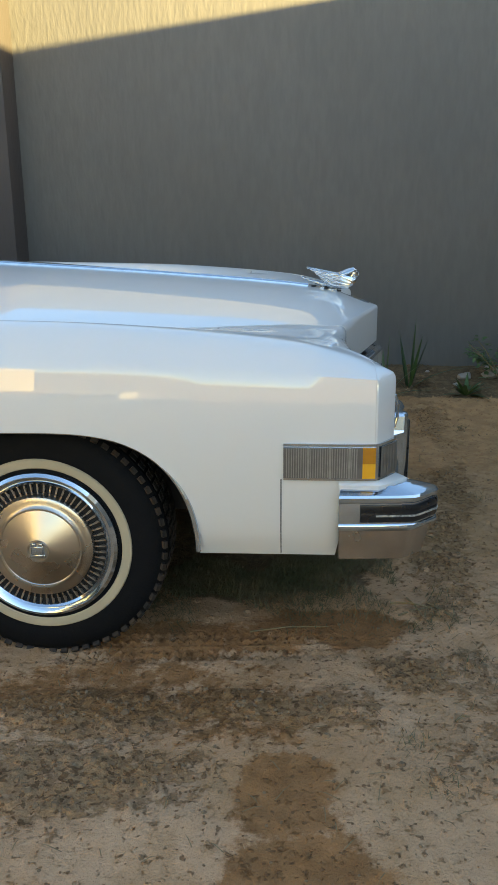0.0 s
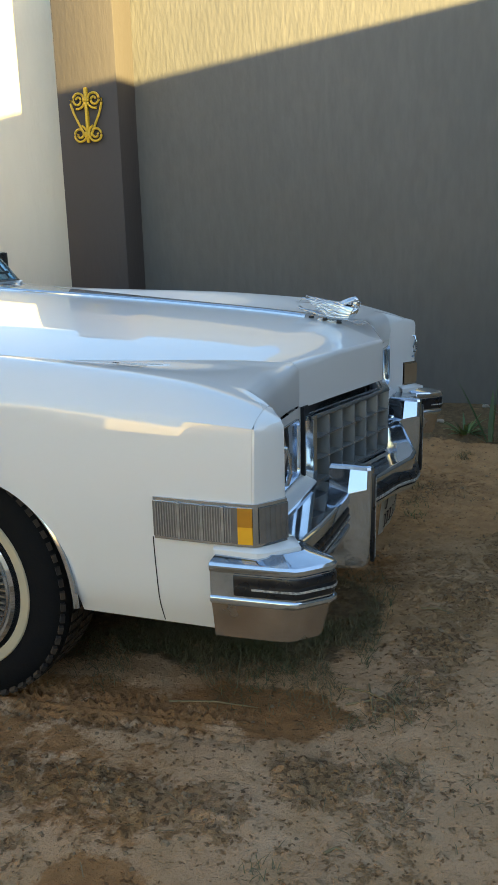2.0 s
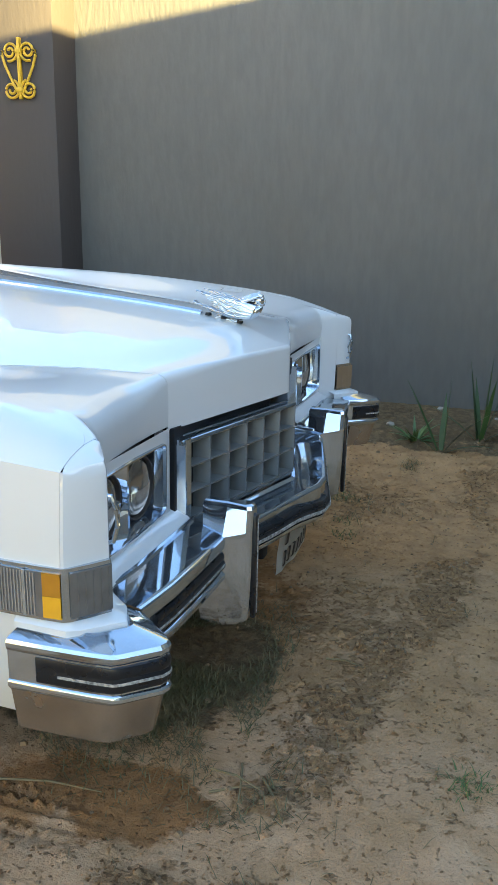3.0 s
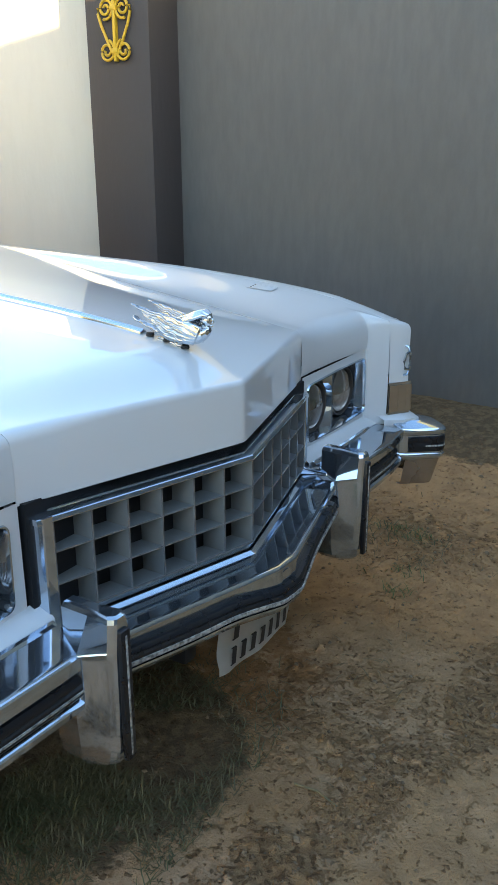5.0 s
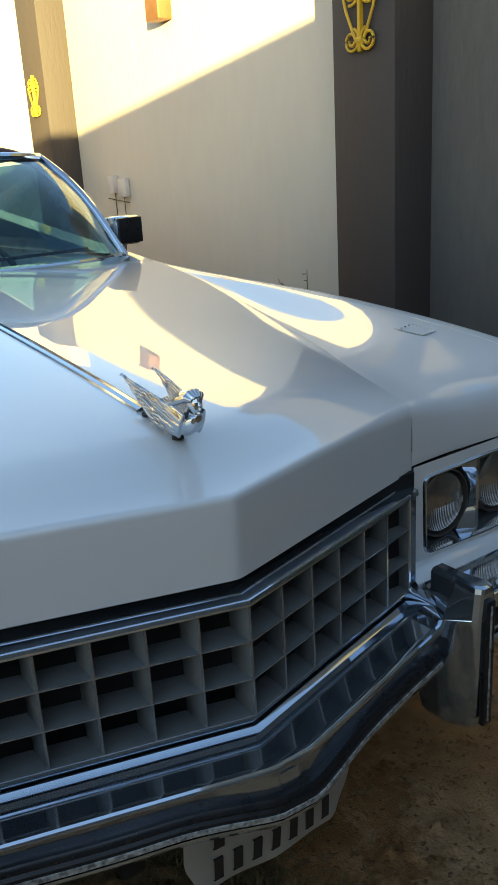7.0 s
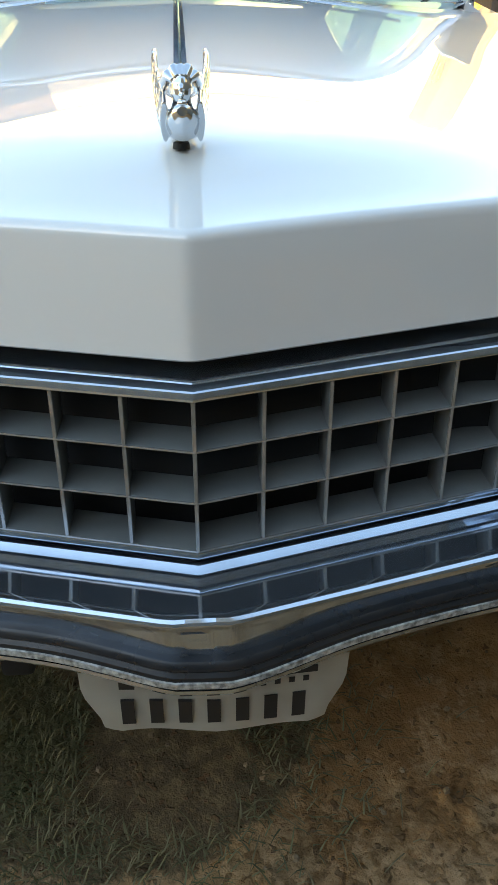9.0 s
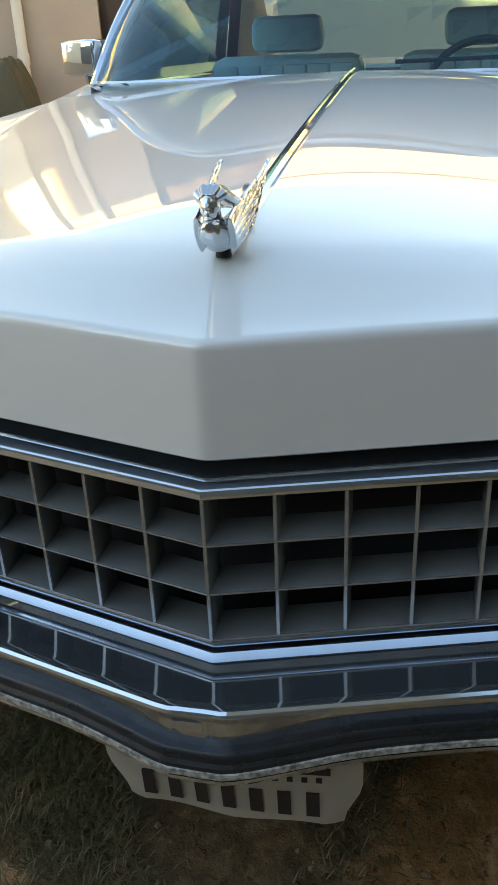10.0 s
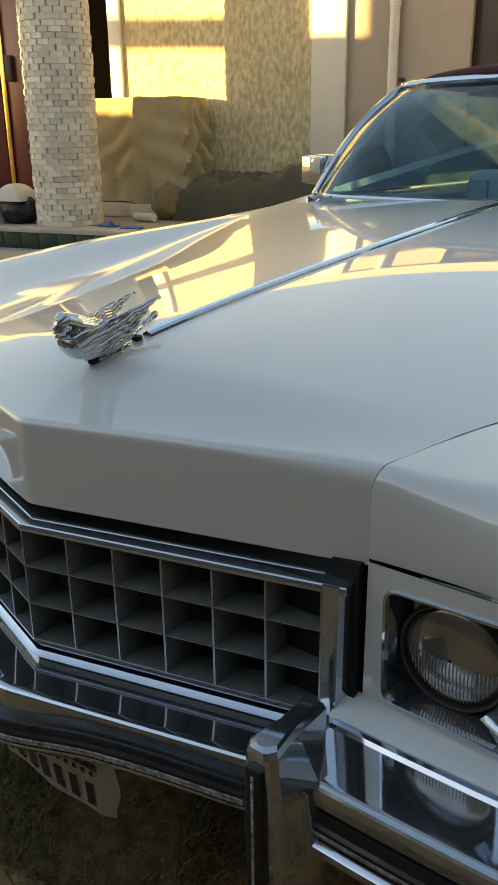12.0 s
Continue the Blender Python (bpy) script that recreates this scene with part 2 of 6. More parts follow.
def earth():
    """Sandy yard soil: pale dry crust, damp reddish stains, crumbled clods."""
    m = bpy.data.materials.new("sandy_soil")
    m.use_nodes = True
    n, l = m.node_tree.nodes, m.node_tree.links
    b = n["Principled BSDF"]
    b.inputs["Roughness"].default_value = 0.95
    b.inputs["Specular IOR Level"].default_value = 0.2
    tex = n.new("ShaderNodeTexCoord")

    def nz(scale, detail=7, rough=0.6):
        t = n.new("ShaderNodeTexNoise")
        t.inputs["Scale"].default_value, t.inputs["Detail"].default_value, t.inputs["Roughness"].default_value = scale, detail, rough
        l.new(tex.outputs["Object"], t.inputs["Vector"])
        return t.outputs["Fac"]

    def rng(v, a, c, lo=0.0, hi=1.0):
        r = n.new("ShaderNodeMapRange")
        r.interpolation_type = "SMOOTHSTEP"
        for k, x in (("From Min", a), ("From Max", c), ("To Min", lo), ("To Max", hi)):
            r.inputs[k].default_value = x
        l.new(v, r.inputs["Value"])
        return r.outputs[0]

    def mix(f, a, c):
        mx = n.new("ShaderNodeMix")
        mx.data_type = "RGBA"
        l.new(f, mx.inputs["Factor"])
        for k, v in ((6, a), (7, c)):
            if isinstance(v, tuple):
                mx.inputs[k].default_value = (*v, 1)
            else:
                l.new(v, mx.inputs[k])
        return mx.outputs[2]

    def math_node(op, a, c):
        t = n.new("ShaderNodeMath")
        t.operation = op
        for k, v in enumerate((a, c)):
            if isinstance(v, (int, float)):
                t.inputs[k].default_value = v
            else:
                l.new(v, t.inputs[k])
        return t.outputs[0]
    at = n.new("ShaderNodeAttribute")
    at.attribute_name = "soil"
    sep = n.new("ShaderNodeSeparateColor")
    l.new(at.outputs["Color"], sep.inputs[0])
    damp, churn, bed_and_shade, warm = sep.outputs[0], sep.outputs[1], sep.outputs[2], at.outputs["Alpha"]
    fine = math_node("ADD", math_node("MULTIPLY", nz(24.0, 4, 0.6), 0.5), math_node("MULTIPLY", nz(75.0, 6, 0.7), 0.5))
    rag = math_node("ADD", math_node("MULTIPLY", math_node("SUBTRACT", nz(9.0, 9, 0.72), 0.5), 1.9), math_node("MULTIPLY", math_node("SUBTRACT", fine, 0.5), 1.3))
    sand = mix(rng(nz(1.9), 0.38, 0.62), (0.62, 0.405, 0.238), (0.53, 0.330, 0.180))
    sand = mix(rng(nz(6.0, 10, 0.72), 0.46, 0.58, 0, 0.45), sand, (0.43, 0.255, 0.115))
    sand = mix(rng(math_node("ADD", warm, math_node("MULTIPLY", rag, 0.3)), 0.2, 0.7, 0, 0.9), sand, mix(rng(nz(14.0), 0.4, 0.6), (0.45, 0.262, 0.115), (0.36, 0.205, 0.090)))
    sand = mix(rng(math_node("ADD", damp, rag), 0.22, 0.62, 0, 0.92), sand, mix(rng(nz(11.0, 8), 0.4, 0.6), (0.37, 0.185, 0.070), (0.265, 0.130, 0.048)))
    # crumbled pieces: fewer and smaller where little is churned
    piece = math_node("ADD", fine, math_node("MULTIPLY", churn, 0.26))
    sand = mix(rng(piece, 0.615, 0.675, 0, 0.55), sand, mix(rng(nz(55.0, 6), 0.4, 0.6), (0.29, 0.155, 0.062), (0.45, 0.27, 0.118)))
    sand = mix(math_node("MULTIPLY", rng(nz(38.0, 5), 0.58, 0.64, 0, 0.45), churn), sand, (0.52, 0.335, 0.17))
    # dark bed soil, and the car's shade painted into the ground colour
    sand = mix(rng(math_node("ADD", bed_and_shade, rag), 0.3, 0.7, 0, 0.9), sand, mix(rng(nz(30.0), 0.45, 0.6), (0.10, 0.072, 0.040), (0.17, 0.12, 0.062)))
    sand = mix(rng(nz(90.0, 9, 0.75), 0.55, 0.62, 0, 0.35), sand, (0.31, 0.195, 0.098))
    speck = math_node("ADD", math_node("ADD", nz(62.0, 1.5, 0.5), math_node("MULTIPLY", churn, 0.14)), math_node("MULTIPLY", nz(4.0, 3), 0.16))
    sand = mix(rng(speck, 0.770, 0.80, 0, 0.8), sand, (0.19, 0.105, 0.050))
    sand = mix(rng(nz(190.0, 3), 0.60, 0.70, 0, 0.35), sand, (0.24, 0.15, 0.075))
    l.new(sand, b.inputs["Base Color"])
    bp = n.new("ShaderNodeBump")
    bp.inputs["Strength"].default_value, bp.inputs["Distance"].default_value = 1.0, 0.018
    relief = math_node("ADD", math_node("ADD", math_node("MULTIPLY", rng(speck, 0.74, 0.79), 0.35), math_node("MULTIPLY", rng(piece, 0.60, 0.68), 0.35)), math_node("MULTIPLY", nz(38.0, 9, 0.72), math_node("ADD", math_node("MULTIPLY", churn, 0.9), 0.35)))
    l.new(math_node("ADD", relief, math_node("MULTIPLY", nz(160.0, 4), 0.30)), bp.inputs["Height"])
    l.new(bp.outputs[0], b.inputs["Normal"])
    return m


SOIL = earth()


# ---- mesh helpers ----
def link_mesh(name, bm, mat, sharp=35):
    me = bpy.data.meshes.new(name)
    bmesh.ops.recalc_face_normals(bm, faces=bm.faces)
    bm.to_mesh(me)
    bm.free()
    me.materials.append(mat)
    if sharp:
        me.shade_smooth()
        me.set_sharp_from_angle(angle=radians(sharp))
    return new(name, me)


BASES = {}


def thing(name, label, category, at=(0, 0, 0), group="", kind=""):
    ob = new(name)
    ob.empty_display_size = 0.1
    ob.location = at
    BASES[ob] = Vector(at)
    return tagged(ob, label, category, group, kind)


def part(name, bm, mat, parent, label="", sharp=35):
    ob = link_mesh(name, bm, mat, sharp)
    ob.parent = parent
    if parent in BASES:
        ob.matrix_parent_inverse = Matrix.Translation(-BASES[parent])
    return tagged(ob, label)


def whole(name, bm, mat, label, category, group="", kind="", sharp=35):
    return tagged(link_mesh(name, bm, mat, sharp), label, category, group, kind)


def loft(rows, close=False, caps=False, bm=None):
    """A sheet through rows of points; close joins each row's ends."""
    bm = bm or bmesh.new()
    vs = [[bm.verts.new(p) for p in r] for r in rows]
    k = len(rows[0])
    for a, c in zip(vs, vs[1:]):
        for i in range(k if close else k - 1):
            j = (i + 1) % k
            q = [a[i], a[j], c[j], c[i]]
            if len({tuple(round(x, 6) for x in v.co) for v in q}) > 2:
                bm.faces.new(q)
    if caps:
        bm.faces.new(vs[0][::-1])
        bm.faces.new(vs[-1])
    return bm


def merged(bm, d=1e-5):
    bmesh.ops.remove_doubles(bm, verts=bm.verts, dist=d)
    return bm


def slab(bm, x0, x1, y0, y1, z0, z1, bevel=0.0, m=None):
    made = bmesh.ops.create_cube(bm, size=1)["verts"]
    for v in made:
        v.co = ((x0 + x1) / 2 + v.co.x * (x1 - x0), (y0 + y1) / 2 + v.co.y * (y1 - y0), (z0 + z1) / 2 + v.co.z * (z1 - z0))
    if bevel:
        edges = list({e for v in made for e in v.link_edges})
        got = bmesh.ops.bevel(bm, geom=edges, offset=bevel, segments=2, affect="EDGES", profile=0.5)
        made = list({v for f in got["faces"] for v in f.verts} | {v for v in made if v.is_valid})
    if m is not None:
        for v in made:
            v.co = m @ v.co
    return bm


def block(x0, x1, y0, y1, z0, z1, bevel=0.0, m=None):
    return slab(bmesh.new(), x0, x1, y0, y1, z0, z1, bevel, m)


def tube(path, r, sides=8, bm=None, flat=1.0, closed_ends=True):
    """A round rod along a path of points; r a number or one a point."""
    path = [Vector(p) for p in path]
    rows, up = [], Vector((0, 0, 1))
    for i, p in enumerate(path):
        d = (path[min(i + 1, len(path) - 1)] - path[max(i - 1, 0)]).normalized()
        side = d.cross(up)
        side = side.normalized() if side.length > 1e-3 else Vector((1, 0, 0))
        over = side.cross(d).normalized()
        k = r[i] if isinstance(r, (list, tuple)) else r
        rows.append([p + k * (math.cos(t) * side + flat * math.sin(t) * over) for t in (2 * math.pi * j / sides for j in range(sides))])
    return loft(rows, True, closed_ends, bm)


def revolve(profile, centre, axis="y", n=64, bm=None):
    """Profile of (distance along the axis, radius), turned round it."""
    rows = []
    for j in range(n):
        t = 2 * math.pi * j / n
        c, s = math.cos(t), math.sin(t)
        rows.append([Vector(centre) + (Vector((r * c, d, r * s)) if axis == "y" else Vector((d, r * c, r * s)) if axis == "x" else Vector((r * c, r * s, d))) for d, r in profile])
    return merged(loft(rows + [rows[0]], bm=bm))


def smooth(pts):
    """A smooth curve through points, without overshoot."""
    xs, ys = np.array(sorted(pts), float).T
    d = np.diff(ys) / np.diff(xs)
    m = np.concatenate([[d[0]], [0 if a * b <= 0 else 2 * a * b / (a + b) for a, b in zip(d, d[1:])], [d[-1]]])

    def f(x):
        if x <= xs[0]:
            return float(ys[0] + m[0] * (x - xs[0]))
        if x >= xs[-1]:
            return float(ys[-1] + m[-1] * (x - xs[-1]))
        i = int(np.searchsorted(xs, x)) - 1
        h = xs[i + 1] - xs[i]
        t = (x - xs[i]) / h
        return float((1 + 2 * t) * (1 - t) ** 2 * ys[i] + t * (1 - t) ** 2 * h * m[i] + t * t * (3 - 2 * t) * ys[i + 1] + t * t * (t - 1) * h * m[i + 1])
    return f


def ease(t):
    t = max(0.0, min(1.0, t))
    return t * t * (3 - 2 * t)


# ---- ground ----
def rise(x, y):
    """Height of the yard: level, banked up towards the boundary wall."""
    z = 0.155 * ease((y - 1.35) / 1.15)
    return z


# damp blots and churned places: middle, half sizes, weight
DAMP = ((0.80, -0.735, 0.33, 0.13, 1.0), (0.40, -0.83, 0.46, 0.15, 0.75), (0.25, -1.10, 0.62, 0.19, 0.62), (0.68, -1.49, 0.155, 0.20, 1.0), (0.71, -1.76, 0.24, 0.19, 1.0), (0.55, -1.24, 0.30, 0.12, 0.5), (0.70, 0.28, 0.40, 0.36, 0.6))
CHURN = ((1.02, -0.98, 0.16, 0.14, 0.9), (0.66, -1.16, 0.42, 0.13, 0.85), (0.15, -1.20, 0.42, 0.15, 1.0), (0.18, -1.46, 0.40, 0.22, 0.85), (1.15, -0.62, 0.12, 0.12, 0.8), (1.22, -0.25, 0.13, 0.20, 1.0), (1.12, 0.25, 0.40, 0.45, 0.38), (1.40, 0.38, 0.13, 0.17, 0.85), (0.8, 1.3, 0.8, 0.42, 0.45), (1.2, -1.35, 0.30, 0.35, 0.35))
LANE = smooth([(-2.4, 1.10), (-1.0, 1.20), (-0.3, 1.22), (0.3, 1.34), (0.6, 1.40), (1.5, 1.43), (2.4, 1.5)])


def soil(x, y):
    """Shares of damp, churned, dark (bed soil and car shade) and warm ground at a place, and its crumbs."""
    p = Vector((x, y, 0.0))
    wx = x + 0.050 * noise.noise(p * 5) + 0.025 * noise.noise(p * 14 + Vector((5, 0, 0)))
    wy = y + 0.050 * noise.noise(p * 5 + Vector((0, 9, 0))) + 0.025 * noise.noise(p * 14 + Vector((0, 3, 0)))
    damp = max(k * ease((1 - math.hypot((wx - cx) / sx, (wy - cy) / sy)) / 0.75 + 0.18) for cx, cy, sx, sy, k in DAMP)
    lane = math.exp(-((wx - LANE(y)) / 0.12) ** 2) * ease((y + 1.5) / 0.6)
    churn = max(0.14, 0.62 * lane * ease((noise.noise(p * 3.3 + Vector((1, 4, 0))) + 0.35) / 0.4), max(k * ease((1 - math.hypot((wx - cx) / sx, (wy - cy) / sy)) / 0.9 + 0.12) for cx, cy, sx, sy, k in CHURN))
    spot = 0.8 * noise.noise(p * 26 + Vector((3, 1, 0))) + 0.8 * noise.noise(p * 57) + 0.35 * noise.noise(p * 5)
    crumb = ease((spot + 1.15 * churn - 0.80) / 0.40)
    # car's shade put into the mask; the strip along the wall is dark soil
    bed_and_shade = max(0.95 * ease((1.05 - math.hypot((wx - 0.45) / 0.62, (wy + 0.16) / 0.44)) / 0.25), ease((wy - 1.88) / 0.10) * 0.85, 0.9 * ease((0.35 - x) / 0.2) * ease((0.72 - abs(y)) / 0.1))
    warm = 0.55 * ease((wy + 0.7) / 0.6) + 0.45 * ease((wy - 0.45 - 0.25 * (x - 0.8)) / 0.55)
    return damp, churn, bed_and_shade, warm, spot, crumb


def track(x, y):
    """Print of a tyre: sunk lane with long ribs and slanted cleats."""
    if not (-0.05 < x < 0.98 and -0.99 < y < -0.72):
        return 0.0
    v = y + 0.865 - 0.05 * (x - 0.4)
    w = ease((0.088 - abs(v)) / 0.015) * ease((0.90 - x) / 0.25) * ease((x + 0.05) / 0.1)
    return w * (-0.010 + 0.0095 * math.cos(v * 2 * math.pi / 0.036) + 0.0085 * ease((abs(v) - 0.022) / 0.012) * math.sin((x + 0.9 * abs(v)) * 2 * math.pi / 0.034))


def ground_height(x, y, mix=None):
    z = rise(x, y)
    p = Vector((x, y, 0.0))
    if not (-2.5 < x < 4 and -4 < y < 2.6):
        return z + 0.003 * noise.noise(p * 1.7)
    damp, churn, bed_and_shade, warm, spot, crumb = mix or soil(x, y)
    z += 0.010 * noise.noise(p * 1.7) + 0.005 * noise.noise(p * 6.0)
    z += crumb * (0.005 + 0.012 * max(0.0, spot)) + 0.0025 * noise.noise(p * 15) - 0.004 * damp + 0.004 * bed_and_shade * noise.noise(p * 24) + 0.003 * warm * noise.noise(p * 21)
    return z + track(x, y)


def spaced(lo, fine_lo, fine_hi, hi, step):
    a = []
    v, s = fine_lo, step
    while v > lo:
        v -= s
        s *= 1.35
        a.append(max(v, lo))
    b = []
    v, s = fine_hi, step
    while v < hi:
        v += s
        s *= 1.35
        b.append(min(v, hi))
    return a[::-1] + list(np.arange(fine_lo, fine_hi, step)) + [fine_hi] + b


gx, gy = spaced(-400, -0.3, 2.0, 400, 0.0085), spaced(-400, -2.0, 2.35, 400, 0.0085)
verts, shares = [], []
for x in gx:
    for y in gy:
        if abs(x) < 12 and abs(y) < 12:
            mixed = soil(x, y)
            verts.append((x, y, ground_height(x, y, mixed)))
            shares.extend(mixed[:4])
        else:
            verts.append((x, y, rise(x, y)))
            shares.extend((0.0, 0.0, 0.0, 0.0))
ny = len(gy)
faces = [(i * ny + j, (i + 1) * ny + j, (i + 1) * ny + j + 1, i * ny + j + 1) for i in range(len(gx) - 1) for j in range(ny - 1)]
me = bpy.data.meshes.new("ground")
me.from_pydata(verts, [], faces)
me.shade_smooth()
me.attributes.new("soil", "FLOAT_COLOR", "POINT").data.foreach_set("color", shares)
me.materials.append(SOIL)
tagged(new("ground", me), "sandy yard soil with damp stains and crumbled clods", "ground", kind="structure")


# ---- boundary walls ----
WALL_Y = 2.55
wall = whole("wall_north", block(-1.30, 6.0, WALL_Y, WALL_Y + 0.22, -0.3, 2.80, 0.008), GREY_WALL, "grey scratched plaster boundary wall", "wall", kind="structure")
wall2 = whole("wall_north_cream", block(-5.30, -1.305, WALL_Y + 0.002, WALL_Y + 0.22, -0.3, 2.80, 0.008), CREAM_WALL, "cream plaster boundary wall panel", "wall", kind="structure")
wall3 = whole("wall_north_far", block(-11.0, -5.305, WALL_Y, WALL_Y + 0.22, -0.3, 3.3, 0.008), CREAM_WALL, "cream plaster boundary wall panel", "wall", kind="structure")
for nm, x0, x1 in (("pilaster_1", -1.50, -1.08), ("pilaster_2", -5.50, -5.08)):
    whole(nm, block(x0, x1, 2.31, WALL_Y + 0.1, -0.3, 2.82, 0.006), PILASTER, "dark brown painted wall pilaster", "pilaster", kind="structure")
# unseen shade-casting walls: low stretch, tall beside it, openings with a beam farther along
EAST = 4.6
EY, EZ = 0.5624 * (5.0 - EAST), 0.1293 * (5.0 - EAST)


def shade_y(fx, fy):
    return fy - 0.487 / 0.866 * (EAST - fx)


def shade_z(fx, z):
    return z + 0.112 / 0.866 * (EAST - fx)


whole("wall_east", block(EAST, EAST + 0.22, -6.6 + EY, 0.50 + EY, -0.3, 2.91 - EZ), GREY_WALL, "unseen grey wall that shades the yard from the low sun", "wall", kind="structure")
whole("wall_east_tall", block(EAST, EAST + 0.22, 0.505 + EY, 3.2, -0.3, 5.2), GREY_WALL, "unseen tall grey wall that casts shade on the boundary wall", "wall", kind="structure")
# unseen wall added to cut the sky light on the car's nose
whole("wall_neighbour", block(EAST + 1.6, EAST + 1.9, -0.25 + EY, 16.0, -0.3, 9.0), GREY_WALL, "unseen tall wall that blocks sky light from the east", "wall", kind="structure")
whole("wall_west", block(-11.2, -11.0, -12, 3.0, -0.3, 3.0), CREAM_WALL, "cream end wall", "wall", kind="structure")

# ---- house ----
HA, HU, HN = Vector((-3.396, -6.156, 0)), Vector((-0.278, 0.9605, 0)), Vector((0.9605, 0.278, 0))
HOUSE = Matrix(((HN.x, HU.x, 0, HA.x), (HN.y, HU.y, 0, HA.y), (0, 0, 1, 0), (0, 0, 0, 1)))  # off, along, up


def hb(off0, off1, u0, u1, z0, z1, bevel=0.0):
    return block(off0, off1, u0, u1, z0, z1, bevel, HOUSE)


FACE = -1.9
PORCH = 0.335
whole("wall_house", hb(FACE - 0.25, FACE, 0.35, 2.495, 0, 3.6), ROUGH_CREAM, "rough cream rendered house wall", "wall", kind="structure")
whole("trim_house_corner", hb(FACE - 0.25, FACE + 0.05, 2.50, 2.85, 0, 3.6, 0.006), TRIM_WHITE, "smooth cream corner strip of the house", "trim", kind="structure")
whole("trim_house_jamb", hb(FACE - 0.25, FACE + 0.05, 0.20, 0.345, 0, 3.6, 0.006), TRIM_WHITE, "smooth cream door surround", "trim", kind="structure")
whole("wall_house_side", hb(FACE - 0.25, FACE - 0.02, 2.855, 4.03, 0, 3.6), HOUSE_PINK, "plain dull pink house wall", "wall", kind="structure")
whole("wall_house_end", hb(FACE - 0.25, FACE - 0.02, 5.4, 9.0, 0, 3.6), HOUSE_PINK, "plain dull pink house wall", "wall", kind="structure")
whole("wall_house_left", hb(FACE - 0.25, FACE, -6.0, -1.95, 0, 3.6), ROUGH_CREAM, "rough cream rendered house wall", "wall", kind="structure")
whole("wall_house_lintel", hb(FACE - 0.25, FACE, -1.945, 0.195, 2.75, 3.6), ROUGH_CREAM, "rough cream wall over the doorway", "wall", kind="structure")
# the doorway's unlit depth is put in as a black wall
whole("wall_house_back", hb(FACE - 2.2, FACE - 2.0, -3.0, 6.0, 0, 3.6), BLACK, "black wall that stands for the unlit house interior", "wall", kind="structure")
whole("roof_house", hb(FACE - 6.0, FACE + 0.05, -6.2, 9.1, 3.6, 3.8), STONE, "flat roof slab of the house", "roof", kind="structure")
whole("wall_house_shade_a", hb(FACE - 6.0, FACE - 5.8, -6.2, 9.1, 0, 3.6), HOUSE_PINK, "rear wall of the house", "wall", kind="structure")
gate = thing("door_side", "dark brown metal side door", "door", HOUSE @ Vector((FACE - 0.1, 4.8, 0)), kind="structure")
part("door_leaf", hb(FACE - 0.20, FACE - 0.14, 4.035, 5.395, 0.02, 3.55, 0.004), DARK_DOOR, gate)
for k in range(3):
    part("panel", hb(FACE - 0.139, FACE - 0.125, 4.09 + 0.43 * k, 4.46 + 0.43 * k, 0.15, 3.3, 0.006), DARK_DOOR, gate)
porch = thing("porch", "raised porch with a pale stone edge and green tiled riser", "porch", HOUSE @ Vector((-0.5, 1, 0)), kind="structure")
part("porch_floor", hb(FACE, -0.30, -6.0, 3.1, 0.0, PORCH - 0.004, 0.002), material("porch_floor", (0.30, 0.21, 0.12), 0.8, vary=0.5, scale=6, dark=(0.40, 0.33, 0.25), patch=0.4), porch, "sandy brown floor tiles")
part("edge_stone", hb(-0.30, 0.02, -6.0, 3.1, PORCH - 0.045, PORCH, 0.006), STONE, porch, "pale stone edging")
tile_me = None
for k in range(31):
    u0 = -4.0 + 0.205 * k
    if tile_me is None:
        ob = part("tile", block(-0.006, 0.006, -0.1, 0.1, -0.075, 0.075, 0.002), GREEN_TILE, porch)
        tile_me = ob.data
    else:
        ob = new("tile", tile_me)
        ob.parent = porch
        ob.matrix_parent_inverse = Matrix.Translation(-BASES[porch])
    ob.matrix_basis = HOUSE @ Matrix.Translation((-0.01, u0, 0.212))
part("riser", hb(-0.30, -0.018, -6.0, 3.1, 0.0, PORCH - 0.046), STONE, porch)
whole("pavement", hb(-0.015, 1.1, -6.0, 1.2, -0.1, 0.135, 0.01), STONE, "worn pale concrete strip before the porch", "pavement", kind="structure")

# unseen added walls whose openings shape the sun patches on the porch
ga = lambda u, off=FACE: shade_y((HOUSE @ Vector((off, u, 0))).x, (HOUSE @ Vector((off, u, 0))).y)
gz = lambda u, z: shade_z((HOUSE @ Vector((FACE, u, 0))).x, z)
y_a, y_c, y_d = ga(2.0), ga(3.0), ga(-1.2)
whole("wall_east_gate_sill", block(EAST, EAST + 0.22, y_d, y_a - 0.005, -0.3, gz(1.5, 1.235)), CREAM_WALL, "unseen low cream wall that bounds the porch sun patch", "wall", kind="structure")
whole("wall_east_gate_beam", block(EAST, EAST + 0.22, y_d, y_a - 0.005, gz(0.9, 2.0), gz(0.9, 2.28)), CREAM_WALL, "unseen cream beam that casts the shade band on the house", "wall", kind="structure")
whole("wall_east_gate_infill", block(EAST, EAST + 0.22, y_a, y_c, -0.3, gz(2.6, 2.04)), CREAM_WALL, "unseen cream wall that shades the house corner", "wall", kind="structure")
# unseen wall added to keep the sun off the left house wall
whole("wall_east_gate_end", block(EAST, EAST + 0.22, -15.0, y_d - 0.005, -0.3, 4.6), CREAM_WALL, "unseen tall cream wall that blocks the sun", "wall", kind="structure")
